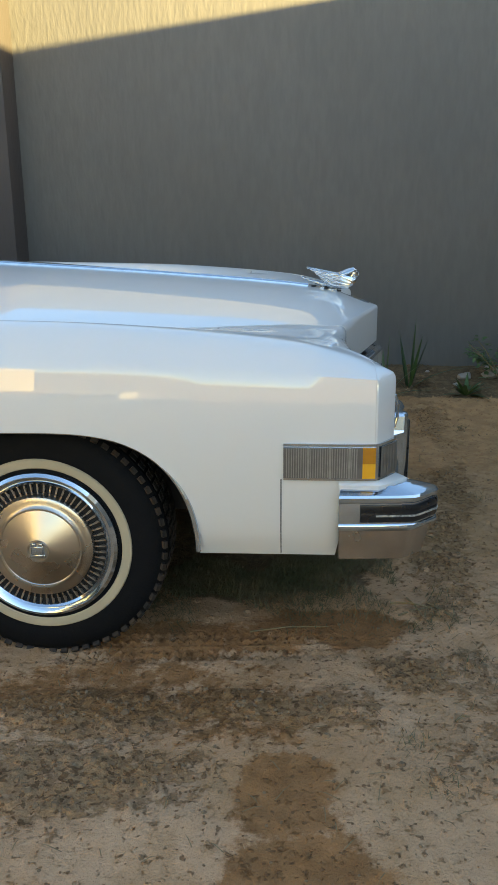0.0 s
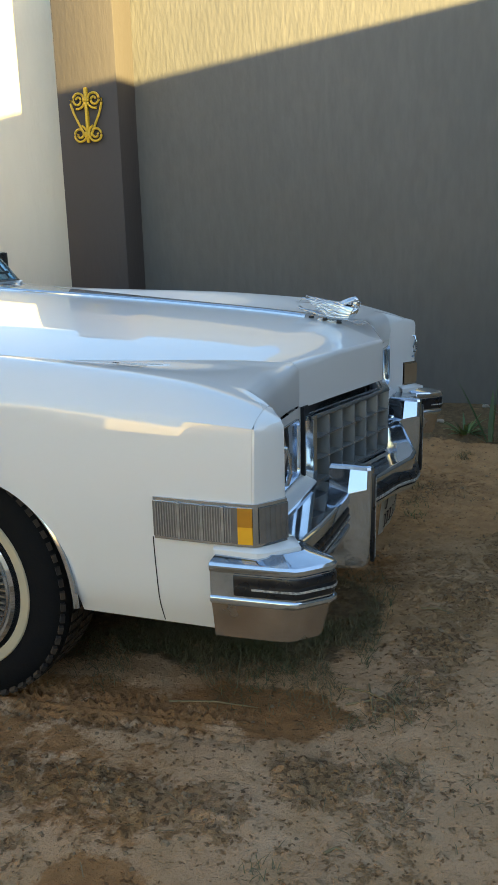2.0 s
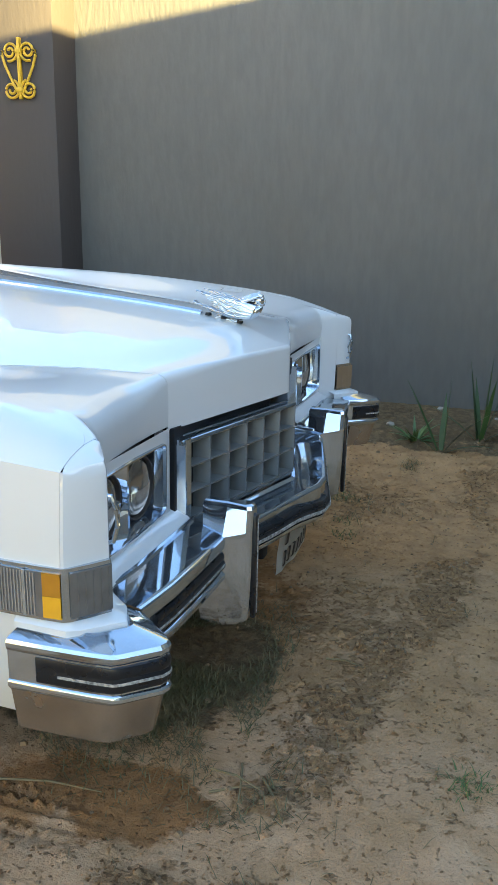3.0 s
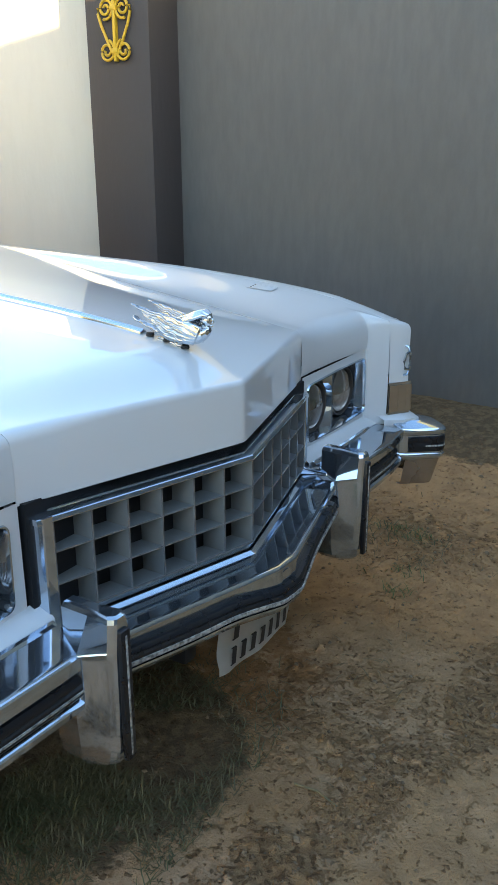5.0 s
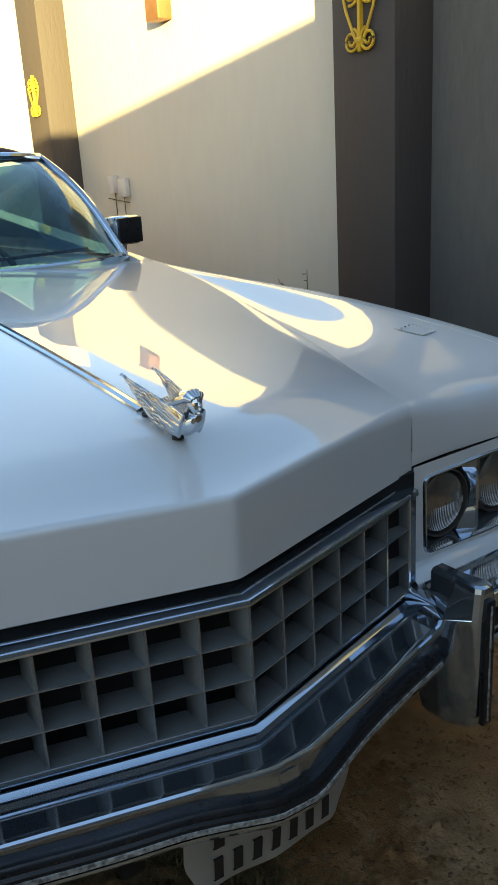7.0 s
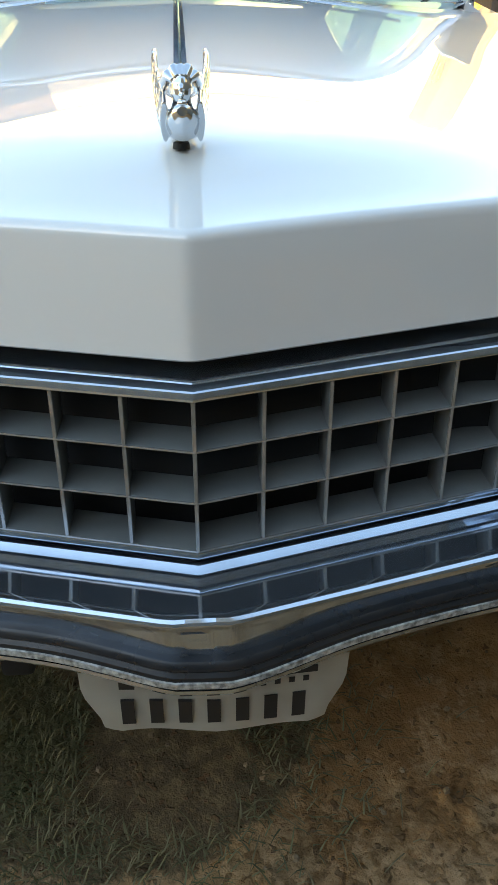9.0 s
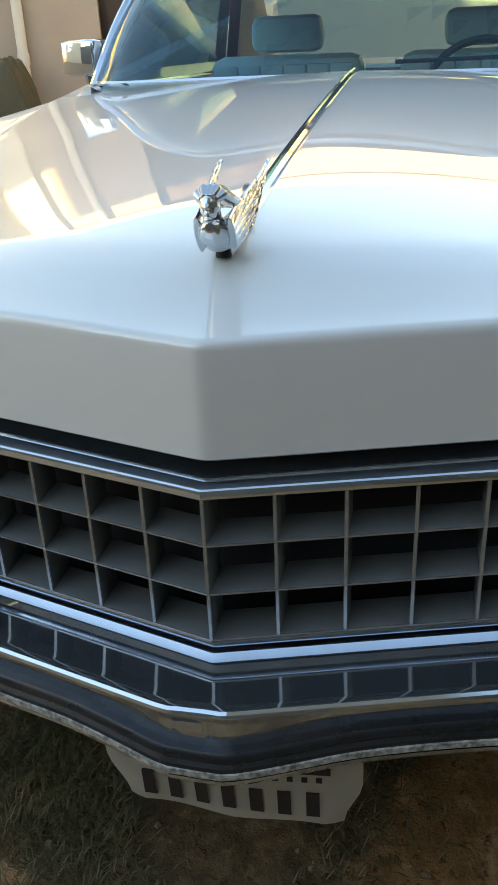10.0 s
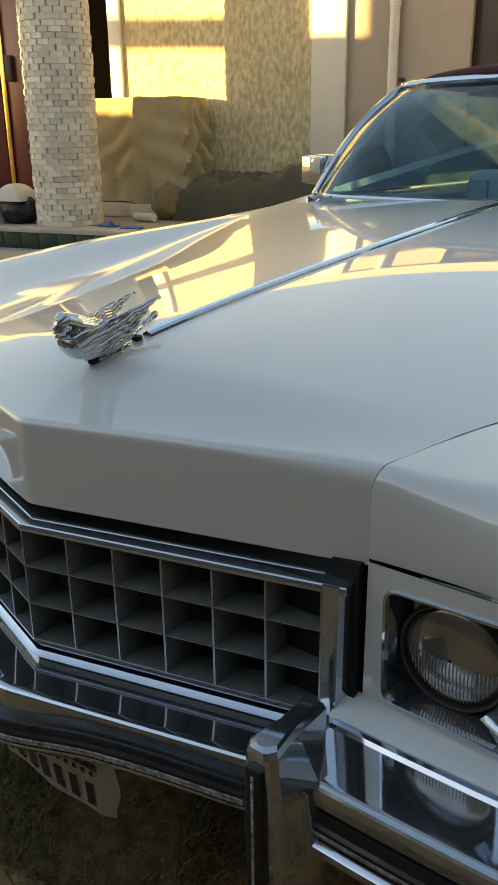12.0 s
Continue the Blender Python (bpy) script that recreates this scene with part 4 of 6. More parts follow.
# side and turn lamps
for sg in (-1, 1):
    pts = [(0.664, 1.016), (0.80, 1.018), (0.864, 1.017), (0.897, 1.0145), (0.906, 1.008), (0.930, 0.981), (0.952, 0.951), (0.911, 0.888)]

    def skin(lo, hi, z0, z1, o):
        sel = [p for i, p in enumerate(pts) if lo <= i <= hi]
        outer = [[(x + (o if i > 3 else 0), sg * (a + (o if i <= 4 else 0.3 * o)), z) for i, (x, a) in enumerate(sel, lo)] for z in (z0, z1)]
        inner = [[(x - 0.02 * (i > 4), sg * (a - 0.02), z) for i, (x, a) in enumerate(sel, lo)] for z in (z1, z0)]
        return loft(outer + inner + [outer[0]])
    case = part("side_lamp", skin(0, 7, 0.571, 0.668, 0.002), CHROME, car, "chrome-framed side lamp", sharp=20)
    part("lens", skin(0, 2, 0.578, 0.660, 0.005), LENS, case, "ribbed clear lens", sharp=20)
    part("amber_lens", skin(2, 3, 0.578, 0.617, 0.0058), AMBER, case, "bright amber lens", sharp=20)
    part("amber_lens", skin(2, 3, 0.6172, 0.660, 0.0055), AMBER_DARK, case, "deep amber lens", sharp=20)
    part("turn_lens", skin(4, 7, 0.578, 0.660, 0.005), LENS if sg < 0 else LENS_BROWN, case, "smoked front lens", sharp=20)
    ribs = bmesh.new()
    for k in range(30):
        x = 0.672 + 0.0061 * k
        if k in (9, 18, 26):
            slab(ribs, x - 0.003, x + 0.003, min(sg * 1.012, sg * 1.0262), max(sg * 1.012, sg * 1.0262), 0.578, 0.660)
        else:
            slab(ribs, x - 0.0012, x + 0.0012, min(sg * 1.012, sg * 1.0245), max(sg * 1.012, sg * 1.0245), 0.580, 0.658)
    part("lens_rib", ribs, LENS_RIB, case, sharp=0)
    ribs = bmesh.new()
    for k in range(9):
        t = k / 8
        i = 4 + min(2, int(t * 3))
        f = t * 3 - (i - 4)
        x, a = pts[i][0] + (pts[i + 1][0] - pts[i][0]) * f, pts[i][1] + (pts[i + 1][1] - pts[i][1]) * f
        tube([(x + 0.006, sg * (a + 0.004), 0.580), (x + 0.006, sg * (a + 0.004), 0.658)], 0.0014, 5, ribs)
    part("turn_rib", ribs, LENS if sg < 0 else LENS_BROWN, case)


# bumper
def plan_sweep(path, profile, sg, wave=None):
    """Sweep (outward, z) points along plan points (x, y); wave(y) lowers and pushes out the lower points."""
    rows = []
    for i, (x, a) in enumerate(path):
        p, q = path[max(0, i - 1)], path[min(len(path) - 1, i + 1)]
        d = Vector((q[0] - p[0], q[1] - p[1])).normalized()
        nx, na = d.y, -d.x
        r = []
        for o, z, *k in profile:
            dz, do = wave(a) if wave and k else (0, 0)
            r.append((x + nx * (o + do), sg * (a + na * (o + do)), z + dz))
        rows.append(r)
    return rows


mid = [(1.102 - SL * abs(y) - 0.010 * math.exp(-(y / 0.02) ** 2), y) for y in np.linspace(-0.466, 0.466, 67)]
dip = lambda y: (-0.015 * ease(1 - abs(y) / 0.19) - 0.002 * math.sin(19 * y), 0.004 * ease(1 - abs(y) / 0.17))


def bar_sweep(path, profile, wave):
    """Sweep (forward, z) points along the bar; the rear lip keeps a clean point in the middle."""
    rows = []
    for x, y in path:
        r = []
        for o, z, *k in profile:
            dz, do = wave(y) if k else (0, 0)
            r.append((x + o + do + (0.010 * math.exp(-(y / 0.02) ** 2) if o < -0.03 else 0), y, z + dz))
        rows.append(r)
    return rows


bar = part("bumper", loft(bar_sweep(mid, [(-0.135, 0.5185), (-0.110, 0.5175), (-0.106, 0.5190), (-0.1025, 0.5225), (-0.1000, 0.5226), (-0.0945, 0.5182), (-0.091, 0.5165), (-0.086, 0.5168), (-0.020, 0.5218), (-0.014, 0.5226), (-0.010, 0.5231), (-0.004, 0.5222), (-0.0008, 0.5195), (0.0004, 0.5160), (0.0000, 0.5125), (-0.003, 0.503), (-0.005, 0.495, 1), (-0.006, 0.491, 1),
                                            (-0.005, 0.451, 1), (0.004, 0.449, 1), (0.004, 0.444, 1), (-0.008, 0.430, 1), (-0.05, 0.426, 1), (-0.06, 0.45, 1)], dip)), CHROME, car, "dented chrome front bumper", sharp=22)
strip = [p for p in mid if abs(p[1]) < 0.40]
part("rub_strip", loft(plan_sweep(strip, [(-0.006, 0.490, 1), (0.003, 0.489, 1), (0.007, 0.485, 1), (0.008, 0.480, 1), (0.0055, 0.4765, 1), (0.009, 0.472, 1), (0.009, 0.458, 1), (0.005, 0.453, 1), (-0.006, 0.452, 1)], 1, dip), True, True), RUBBER, bar, "black rubber rub strip")
part("rub_line", loft(plan_sweep(strip, [(0.007, 0.4670, 1), (0.0112, 0.4662, 1), (0.0112, 0.4588, 1), (0.007, 0.4580, 1)], 1, dip), True, True), WORN_WHITE, bar, "worn white line on the rub strip")
under = [(1.01 - 0.25 * abs(y), y) for y in np.linspace(-0.9, 0.9, 13)]
part("valance", loft(plan_sweep(under, [(0.0, 0.47), (0.02, 0.445), (0.01, 0.41), (-0.06, 0.395)], 1)), CHROME_DULL, bar)
part("bumper_bracket", block(0.80, 0.94, -0.40, -0.30, 0.38, 0.45, 0.01), BLACK, bar)
part("bumper_bracket", block(0.80, 0.94, 0.30, 0.40, 0.38, 0.45, 0.01), BLACK, bar)
for sg in (-1, 1):
    out = [(0.992, 0.462), (0.992, 0.55), (0.990, 0.66), (0.986, 0.76), (0.979, 0.82), (0.972, 0.874)]
    pr = [(-0.104, 0.546), (-0.103, 0.5515), (-0.098, 0.5535), (-0.092, 0.552), (-0.088, 0.547), (-0.082, 0.5466), (-0.014, 0.5420), (-0.006, 0.5415), (-0.002, 0.5400), (0.0005, 0.5370), (0.001, 0.533), (0.000, 0.512), (-0.003, 0.508), (-0.009, 0.505), (-0.009, 0.456), (-0.002, 0.453), (0.002, 0.449), (0.001, 0.438), (-0.010, 0.430), (-0.05, 0.414)]
    part("bumper_wing", loft(plan_sweep(out, pr, sg)), CHROME, bar, "chrome bumper wing below the headlamps", sharp=24)
    slot = lambda pa, p: loft(plan_sweep(pa, p, sg), True, True)
    part("rub_strip", slot(out[:5], [(-0.010, 0.503), (-0.004, 0.502), (0.000, 0.496), (0.000, 0.487), (-0.003, 0.484), (0.001, 0.480), (0.001, 0.465), (-0.004, 0.459), (-0.010, 0.458)]), RUBBER, bar, "black rubber rub strip")
    part("rub_line", slot(out[:5], [(-0.002, 0.4750), (0.003, 0.4745), (0.003, 0.4705), (-0.002, 0.4700)]), WORN_WHITE, bar)
    edge = [(0.958, 0.874), (0.986, 0.884), (1.026, 0.918), (1.058, 0.944), (1.066, 0.955), (1.067, 0.966), (1.061, 0.981), (1.012, 1.028), (0.998, 1.037), (0.96, 1.042), (0.90, 1.046), (0.86, 1.048), (0.805, 1.050)]

    def band(levels, lo=0, hi=99):
        """Rows round the bumper's end; each level draws the plan in by a share."""
        return loft([[(0.83 + (x - 0.83) * f, sg * (0.93 + (a - 0.93) * f), z) for x, a in edge[lo:hi]] for z, f in levels])
    end = part("bumper_end", band(((0.547, 0.64), (0.553, 0.66), (0.5545, 0.69), (0.551, 0.74), (0.543, 0.93), (0.540, 0.975), (0.534, 1.0), (0.527, 1.0), (0.522, 0.988), (0.519, 0.972), (0.464, 0.972), (0.462, 0.988), (0.458, 1.0), (0.452, 1.0), (0.446, 0.97), (0.442, 0.94))), CHROME, bar, "chrome bumper end", sharp=26)
    part("skirt", band(((0.447, 0.955), (0.440, 0.945), (0.430, 0.930), (0.370, 0.865), (0.361, 0.850), (0.363, 0.75)), 1), CHROME_DULL, end, "dull scuffed lower skirt", sharp=30)
    part("rub_strip", band(((0.516, 0.965), (0.515, 0.990), (0.510, 1.000), (0.499, 1.000), (0.496, 0.992), (0.492, 1.000), (0.474, 1.000), (0.469, 0.990), (0.467, 0.965)), 1, 12), RUBBER, end, "black rubber rub strip")
    part("rub_line", band(((0.4890, 0.99), (0.4885, 1.005), (0.4835, 1.005), (0.4830, 0.99)), 2, 11), WORN_WHITE, end, "worn white line on the rub strip")
    part("bumper_gusset", block(0.862, 0.955, min(sg * 0.428, sg * 0.476), max(sg * 0.428, sg * 0.476), 0.49, 0.5455, 0.006), CHROME, bar)
    # upright guard with a rubber nose strip
    rows = []
    for z, xb0, xe, we, xf0, wf in ((0.318, 0.945, 0.985, 0.034, 1.026, 0.014), (0.328, 0.935, 0.98, 0.040, 1.036, 0.018), (0.36, 0.93, 0.978, 0.044, 1.042, 0.020), (0.45, 0.93, 0.976, 0.048, 1.046, 0.021), (0.530, 0.93, 0.975, 0.050, 1.047, 0.021),
                                    (0.538, 0.93, 0.974, 0.049, 1.047, 0.0205), (0.542, 0.93, 0.974, 0.046, 1.047, 0.0200), (0.598, 0.930, 0.968, 0.016, 1.048, 0.016), (0.606, 0.932, 0.968, 0.012, 1.046, 0.013), (0.609, 0.935, 0.968, 0.008, 1.040, 0.009)):
        c = 0.458
        wb = min(we, 0.016) if z > 0.535 else we
        xe = 0.988 if z > 0.535 else xe
        ring = [(xb0, c - wb), (xe, c - we), (xf0 - 0.012, c - wf - 0.006), (xf0 - 0.003, c - wf), (xf0, c - wf + 0.005), (xf0, c + wf - 0.005), (xf0 - 0.003, c + wf), (xf0 - 0.012, c + wf + 0.006), (xe, c + we), (xb0, c + wb)]
        lift = 0.008 if 0.535 < z < 0.55 else 0.0
        rows.append([(x, sg * a, z + (lift if 2 <= i <= 7 else 0.0)) for i, (x, a) in enumerate(ring)])
    g = part("bumper_guard", loft(rows, True, True), CHROME, bar, "chrome upright bumper guard", sharp=14)
    part("guard_strip", block(1.043, 1.055, min(sg * 0.446, sg * 0.470), max(sg * 0.446, sg * 0.470), 0.335, 0.585, 0.004), RUBBER, g, "black rubber guard strip")
    part("guard_line", block(1.054, 1.0565, min(sg * 0.456, sg * 0.460), max(sg * 0.456, sg * 0.460), 0.345, 0.575, 0.0005), WORN_WHITE, g)

# number plate, bent at its lower corners; writing as bars
rows = []
px = lambda y, z: 1.030 - 0.05 * abs(y) - 0.10 * (0.43 - z) + 0.002 * math.sin(24 * y + 20 * z)
for t in np.linspace(0, 1, 9):
    z = 0.432 - 0.150 * t
    half = 0.158 - 0.022 * ease((t - 0.5) / 0.5)
    rows.append([(px(y, z) - 0.010 * ease((abs(y) / half - 0.85) / 0.15) * t, y + 0.014, z - 0.004 * math.cos(5 * y / half) * t) for y in np.linspace(-half, half, 25)])
bm = loft(rows)
bmesh.ops.solidify(bm, geom=bm.faces[:], thickness=0.002)
plate = part("number_plate", bm, PLATE, car, "bent pale number plate below the bumper")


def ink(y0, y1, z0, z1):
    """A dark bar lying on the plate."""
    part("bar", loft([[(px(y, z) + o, y, z) for y in (y0, (y0 + y1) / 2, y1)] for z, o in ((z0, -0.001), (z0, 0.0032), ((z0 + z1) / 2, 0.0032), (z1, 0.0032), (z1, -0.001))]), INK, plate)


for k in range(7):
    ink(-0.098 + 0.034 * k, -0.082 + 0.034 * k, 0.300, 0.341)
ink(-0.098, -0.080, 0.362, 0.40)
ink(0.045, 0.135, 0.374, 0.384)
for k in range(5):
    ink(0.05 + 0.017 * k, 0.057 + 0.017 * k, 0.360, 0.367)
part("plate_bracket", block(0.95, 1.000, -0.235, -0.195, 0.37, 0.45, 0.008), BLACK, car)

# bonnet trim strip, fender cover plates, washer, emblem
rows = [[(x, y, c_mid(x) + h) for y, h in ((-0.011, -0.004), (-0.009, 0.004), (-0.002, 0.006), (0.0, 0.0095), (0.002, 0.006), (0.009, 0.004), (0.011, -0.004))] for x in np.linspace(0.735, -0.685, 42)]
part("bonnet_strip", loft(rows, False, False), CHROME, car, "chrome centre strip on the bonnet", sharp=25)
for sg in (-1, 1):
    z = lambda x, a: top_z(x, a) + 0.002
    rows = [[(x, sg * a, z(x, a)) for a in np.linspace(0.80, 0.842, 8)] for x in np.linspace(0.47, 0.56, 12)]
    cov = part("fender_cover", loft(rows), PAINT, car)
    ed = [(0.47, 0.80), (0.56, 0.80), (0.56, 0.842), (0.47, 0.842)]
    for (x0, a0), (x1, a1) in zip(ed[:3], ed[1:]):
        part("seam", tube([(x0 + (x1 - x0) * t, sg * (a0 + (a1 - a0) * t), z(x0 + (x1 - x0) * t, a0 + (a1 - a0) * t) + 0.0005) for t in np.linspace(0, 1, 6)], 0.0006, 6), SEAM, cov)
    for k in range(3):
        part("hole", revolve([(0.0, 0.0), (0.001, 0.0022), (0.0, 0.0025)], (0.487 + 0.0 * k, sg * (0.806 + 0.012 * k), z(0.487, 0.806 + 0.012 * k) + 0.0015), "z", 12), GAP, cov)
    # cap seam across the fender, behind its rounded nose
    path = [(0.8945 - 0.05 * ease((0.93 - a) / 0.10), sg * a, top_z(0.8945 - 0.05 * ease((0.93 - a) / 0.10), a) + 0.0003) for a in np.linspace(0.89, 0.998, 12)]
    path += [(0.8945, sg * (1.0003 + 0.014 * math.sin(math.pi * (0.83 - zz) / 0.42)), zz) for zz in np.linspace(0.828, 0.672, 8)]
    part("seam", tube(path, 0.0006, 6), SEAM, car)
for sg in (-1, 1):
    br = tube([(x, sg * a, z) for x, a, z in ((0.930, 0.936, 0.776), (0.950, 0.934, 0.774), (0.957, 0.932, 0.752), (0.957, 0.931, 0.718), (0.950, 0.932, 0.692), (0.930, 0.934, 0.686))], 0.0045, 8)
    tube([(x, sg * a, z) for x, a, z in ((0.955, 0.932, 0.760), (0.952, 0.914, 0.756), (0.948, 0.908, 0.735), (0.950, 0.912, 0.712), (0.955, 0.931, 0.708))], 0.0038, 6, br)
    part("emblem", br, CHROME, car, "small broken chrome emblem")
part("washer_jet", revolve([(0.0, 0.014), (0.006, 0.013), (0.010, 0.008), (0.011, 0.0)], (-0.48, -0.72, top_z(-0.48, 0.885) + 0.0), "z", 16), RUBBER, car)

# cowl, cabin, windscreen, roof
cowl = []
for u in np.linspace(-1, 1, 25):
    xa = -0.705 - 0.12 * u * u
    cowl.append([(xa, u * 0.86, c_edge(xa) + (c_mid(xa) - c_edge(xa)) * (1 - abs(u) ** 1.7) - 0.006), (-0.86 - 0.08 * u * u, u * 0.84, 1.035 - 0.02 * u * u), (-0.88 - 0.08 * u * u, u * 0.84, 0.99)])
part("cowl", loft(cowl), PAINT, car)
WS_N = 41


def screen(u, t, grow=0.0):
    """Windscreen skin: u across, t up."""
    bx, bz = -0.715 - 0.185 * abs(u) ** 6, 1.036 - 0.010 * abs(u) ** 3
    tx, tz = -1.11 - 0.13 * abs(u) ** 6, 1.378 - 0.012 * u * u
    by, ty = 0.796 * u, 0.665 * u
    bow = 0.035 * math.sin(math.pi * t)
    return (bx + (tx - bx) * t + bow * 0.5 + grow * 0.5, by + (ty - by) * t, bz + (tz - bz) * t + bow + grow)


bm = loft([[screen(u, t) for u in (math.copysign(abs(v) ** 0.6, v) for v in np.linspace(-1, 1, WS_N))] for t in np.linspace(0, 1, 12)])
bmesh.ops.solidify(bm, geom=bm.faces[:], thickness=0.005)
ws = part("windscreen", bm, WINDSHIELD, car, "blue-tinted windscreen")
ws.visible_shadow = False
for sg in (-1, 1):
    part("screen_pillar", tube([Vector(screen(sg * 1.012, t, 0.002)) for t in np.linspace(-0.02, 1.0, 12)], 0.017, 8, flat=0.8), CHROME, car, "chrome windscreen pillar trim")
    path = [Vector(screen(sg * 1.03, t)) + Vector((-0.03, 0, -0.012)) for t in np.linspace(-0.05, 1.0, 8)]
    part("screen_post", tube(path, 0.026, 8), PAINT, car)
part("screen_header", tube([Vector(screen(u, 1.01, 0.004)) for u in np.linspace(-1.01, 1.01, 21)], 0.013, 8), CHROME, car, "chrome windscreen header")
part("screen_sill", tube([Vector(screen(u, 0.0, 0.0)) for u in np.linspace(-1.0, 1.0, 21)], 0.007, 6), CHROME, car)
rows = []
for x, zz, hw in ((-1.105, 1.382, 0.678), (-1.103, 1.405, 0.68), (-1.12, 1.419, 0.682), (-1.18, 1.431, 0.685), (-1.5, 1.442, 0.69), (-2.0, 1.434, 0.69), (-2.4, 1.412, 0.68), (-2.7, 1.36, 0.66), (-3.05, 1.13, 0.63), (-3.25, 0.985, 0.64)):
    r = []
    for u in np.linspace(-1, 1, 31):
        e = abs(u) ** 6
        r.append((x - 0.10 * u * u * (x > -1.4), hw * math.copysign(abs(u) ** 0.8, u) * 1.0, zz - 0.045 * e - 0.03 * u * u * (x > -2.6)))
    rows.append(r)
bm = loft(rows[:8])
bmesh.ops.solidify(bm, geom=bm.faces[:], thickness=0.02)
part("roof", bm, MAROON, car, "maroon vinyl roof", sharp=40)
for sg in (-1, 1):
    q = [(-2.35, 0.685, 1.355), (-2.7, 0.67, 1.325), (-3.25, 0.70, 0.97), (-2.55, 0.78, 0.97)]
    part("rear_pillar", loft([[(x, sg * (a - d), z) for x, a, z in q] for d in (0.0, 0.05)], True, True), MAROON, car, sharp=20)
    q = [(-1.28, 0.675, 1.352), (-2.34, 0.69, 1.345), (-2.54, 0.785, 0.99), (-0.95, 0.80, 1.02)]
    sg_glass = part("side_glass", loft([[(x, sg * (a - d), z) for x, a, z in q] for d in (0.0, 0.004)], True, True), WINDSHIELD, car, "tinted side glass", sharp=20)
    sg_glass.visible_shadow = False
    part("belt_rail", tube([(-0.90, sg * 0.80, 1.015), (-1.5, sg * 0.805, 1.0), (-2.6, sg * 0.79, 0.985)], 0.012, 8), CHROME, car)
    rows = [[(x, sg * a, z) for a, z in ((0.80, top_z(x, 0.802) - 0.02), (0.80, 0.99 + 0.03 * ease((x + 1.6) / 0.8)), (0.70, 0.97), (0.66, 0.55))] for x in np.linspace(-0.85, -2.75, 14)]
    part("door_top", loft(rows), PAINT, car, sharp=30)
    # door mirror
    mx, mz = -1.06, 1.085
    mir = part("door_mirror", block(-0.055, 0.045, -0.062, 0.062, -0.042, 0.062, 0.016, Matrix.Translation((mx, sg * 0.885, mz)) @ Matrix.Rotation(sg * 0.25, 4, "Z")), CHROME, car, "chrome door mirror with a dark face" if sg > 0 else "chrome door mirror")
    part("mirror_face", block(0.044, 0.050, -0.056, 0.056, -0.036, 0.056, 0.003, Matrix.Translation((mx, sg * 0.885, mz)) @ Matrix.Rotation(sg * 0.25, 4, "Z")), RUBBER if sg > 0 else CHROME, mir)
    part("mirror_stem", tube([(mx, sg * 0.885, mz - 0.03), (mx, sg * 0.88, mz - 0.07), (mx, sg * 0.86, 0.98)], 0.014, 8), CHROME, mir)
part("rear_glass", loft([[(-2.72, -0.56, 1.325), (-2.72, 0.56, 1.325)], [(-3.18, -0.60, 1.0), (-3.18, 0.60, 1.0)]]), WINDSHIELD, car, "tinted rear glass").visible_shadow = False
rows = [[(x, u * 0.81, 0.955 + 0.025 * (1 - u * u) - 0.04 * ease((-x - 4.2) / 0.4)) for u in np.linspace(-1, 1, 15)] for x in (-2.75, -3.2, -3.6, -4.0, -4.3, -4.5, -4.56)]
part("boot_lid", loft(rows), PAINT, car, "white boot lid")
part("tail_panel", block(-4.58, -4.54, -0.93, 0.93, 0.42, 0.92, 0.015), PAINT, car)
part("rear_bumper", block(-4.72, -4.56, -0.98, 0.98, 0.42, 0.58, 0.03), CHROME, car, "chrome rear bumper")
part("cabin_floor", block(-3.0, -0.75, -0.78, 0.78, 0.35, 0.40), CABIN, car)
part("dashboard", block(-1.12, -0.80, -0.72, 0.72, 0.78, 1.005, 0.04), DASH, car, "dark blue-grey dashboard")
part("steering_wheel", merged(tube([(-1.28 - 0.08 * math.sin(t), 0.36 + 0.19 * math.cos(t), 0.93 + 0.17 * math.sin(t)) for t in np.linspace(0, 2 * math.pi, 33)], 0.012, 8, closed_ends=False), 0.0005), DASH, car, "thin steering wheel")
part("steering_column", tube([(-1.0, 0.36, 0.86), (-1.28, 0.36, 0.93)], 0.03, 10), DASH, car)
for a in (-0.37, 0.37):
    part("seat_back", block(-1.98, -1.80, a - 0.30, a + 0.30, 0.45, 1.06, 0.05), SEAT, car, "pale grey leather seat back")
    for k in range(6):
        part("seat_pleat", block(-1.795, -1.780, a - 0.27 + 0.09 * k, a - 0.185 + 0.09 * k, 0.5, 1.03, 0.007), SEAT, car)
    part("head_rest", block(-1.96, -1.84, a - 0.14, a + 0.14, 1.07, 1.20, 0.035), SEAT, car, "pale grey head rest")
part("seat_cushion", block(-1.80, -1.30, -0.68, 0.68, 0.42, 0.62, 0.05), SEAT, car)
part("rear_seat", block(-2.75, -2.55, -0.66, 0.66, 0.42, 0.99, 0.05), SEAT, car)
part("parcel_shelf", block(-3.1, -2.75, -0.66, 0.66, 0.93, 0.95), CABIN, car)
part("interior_mirror", block(-1.16, -1.13, -0.13, 0.13, 1.27, 1.33, 0.012), RUBBER, car, "black inside mirror")
part("wiper", tube([(-0.765, 0.1, 1.062), (-0.80, 0.62, 1.066)], 0.006, 6), RUBBER, car)


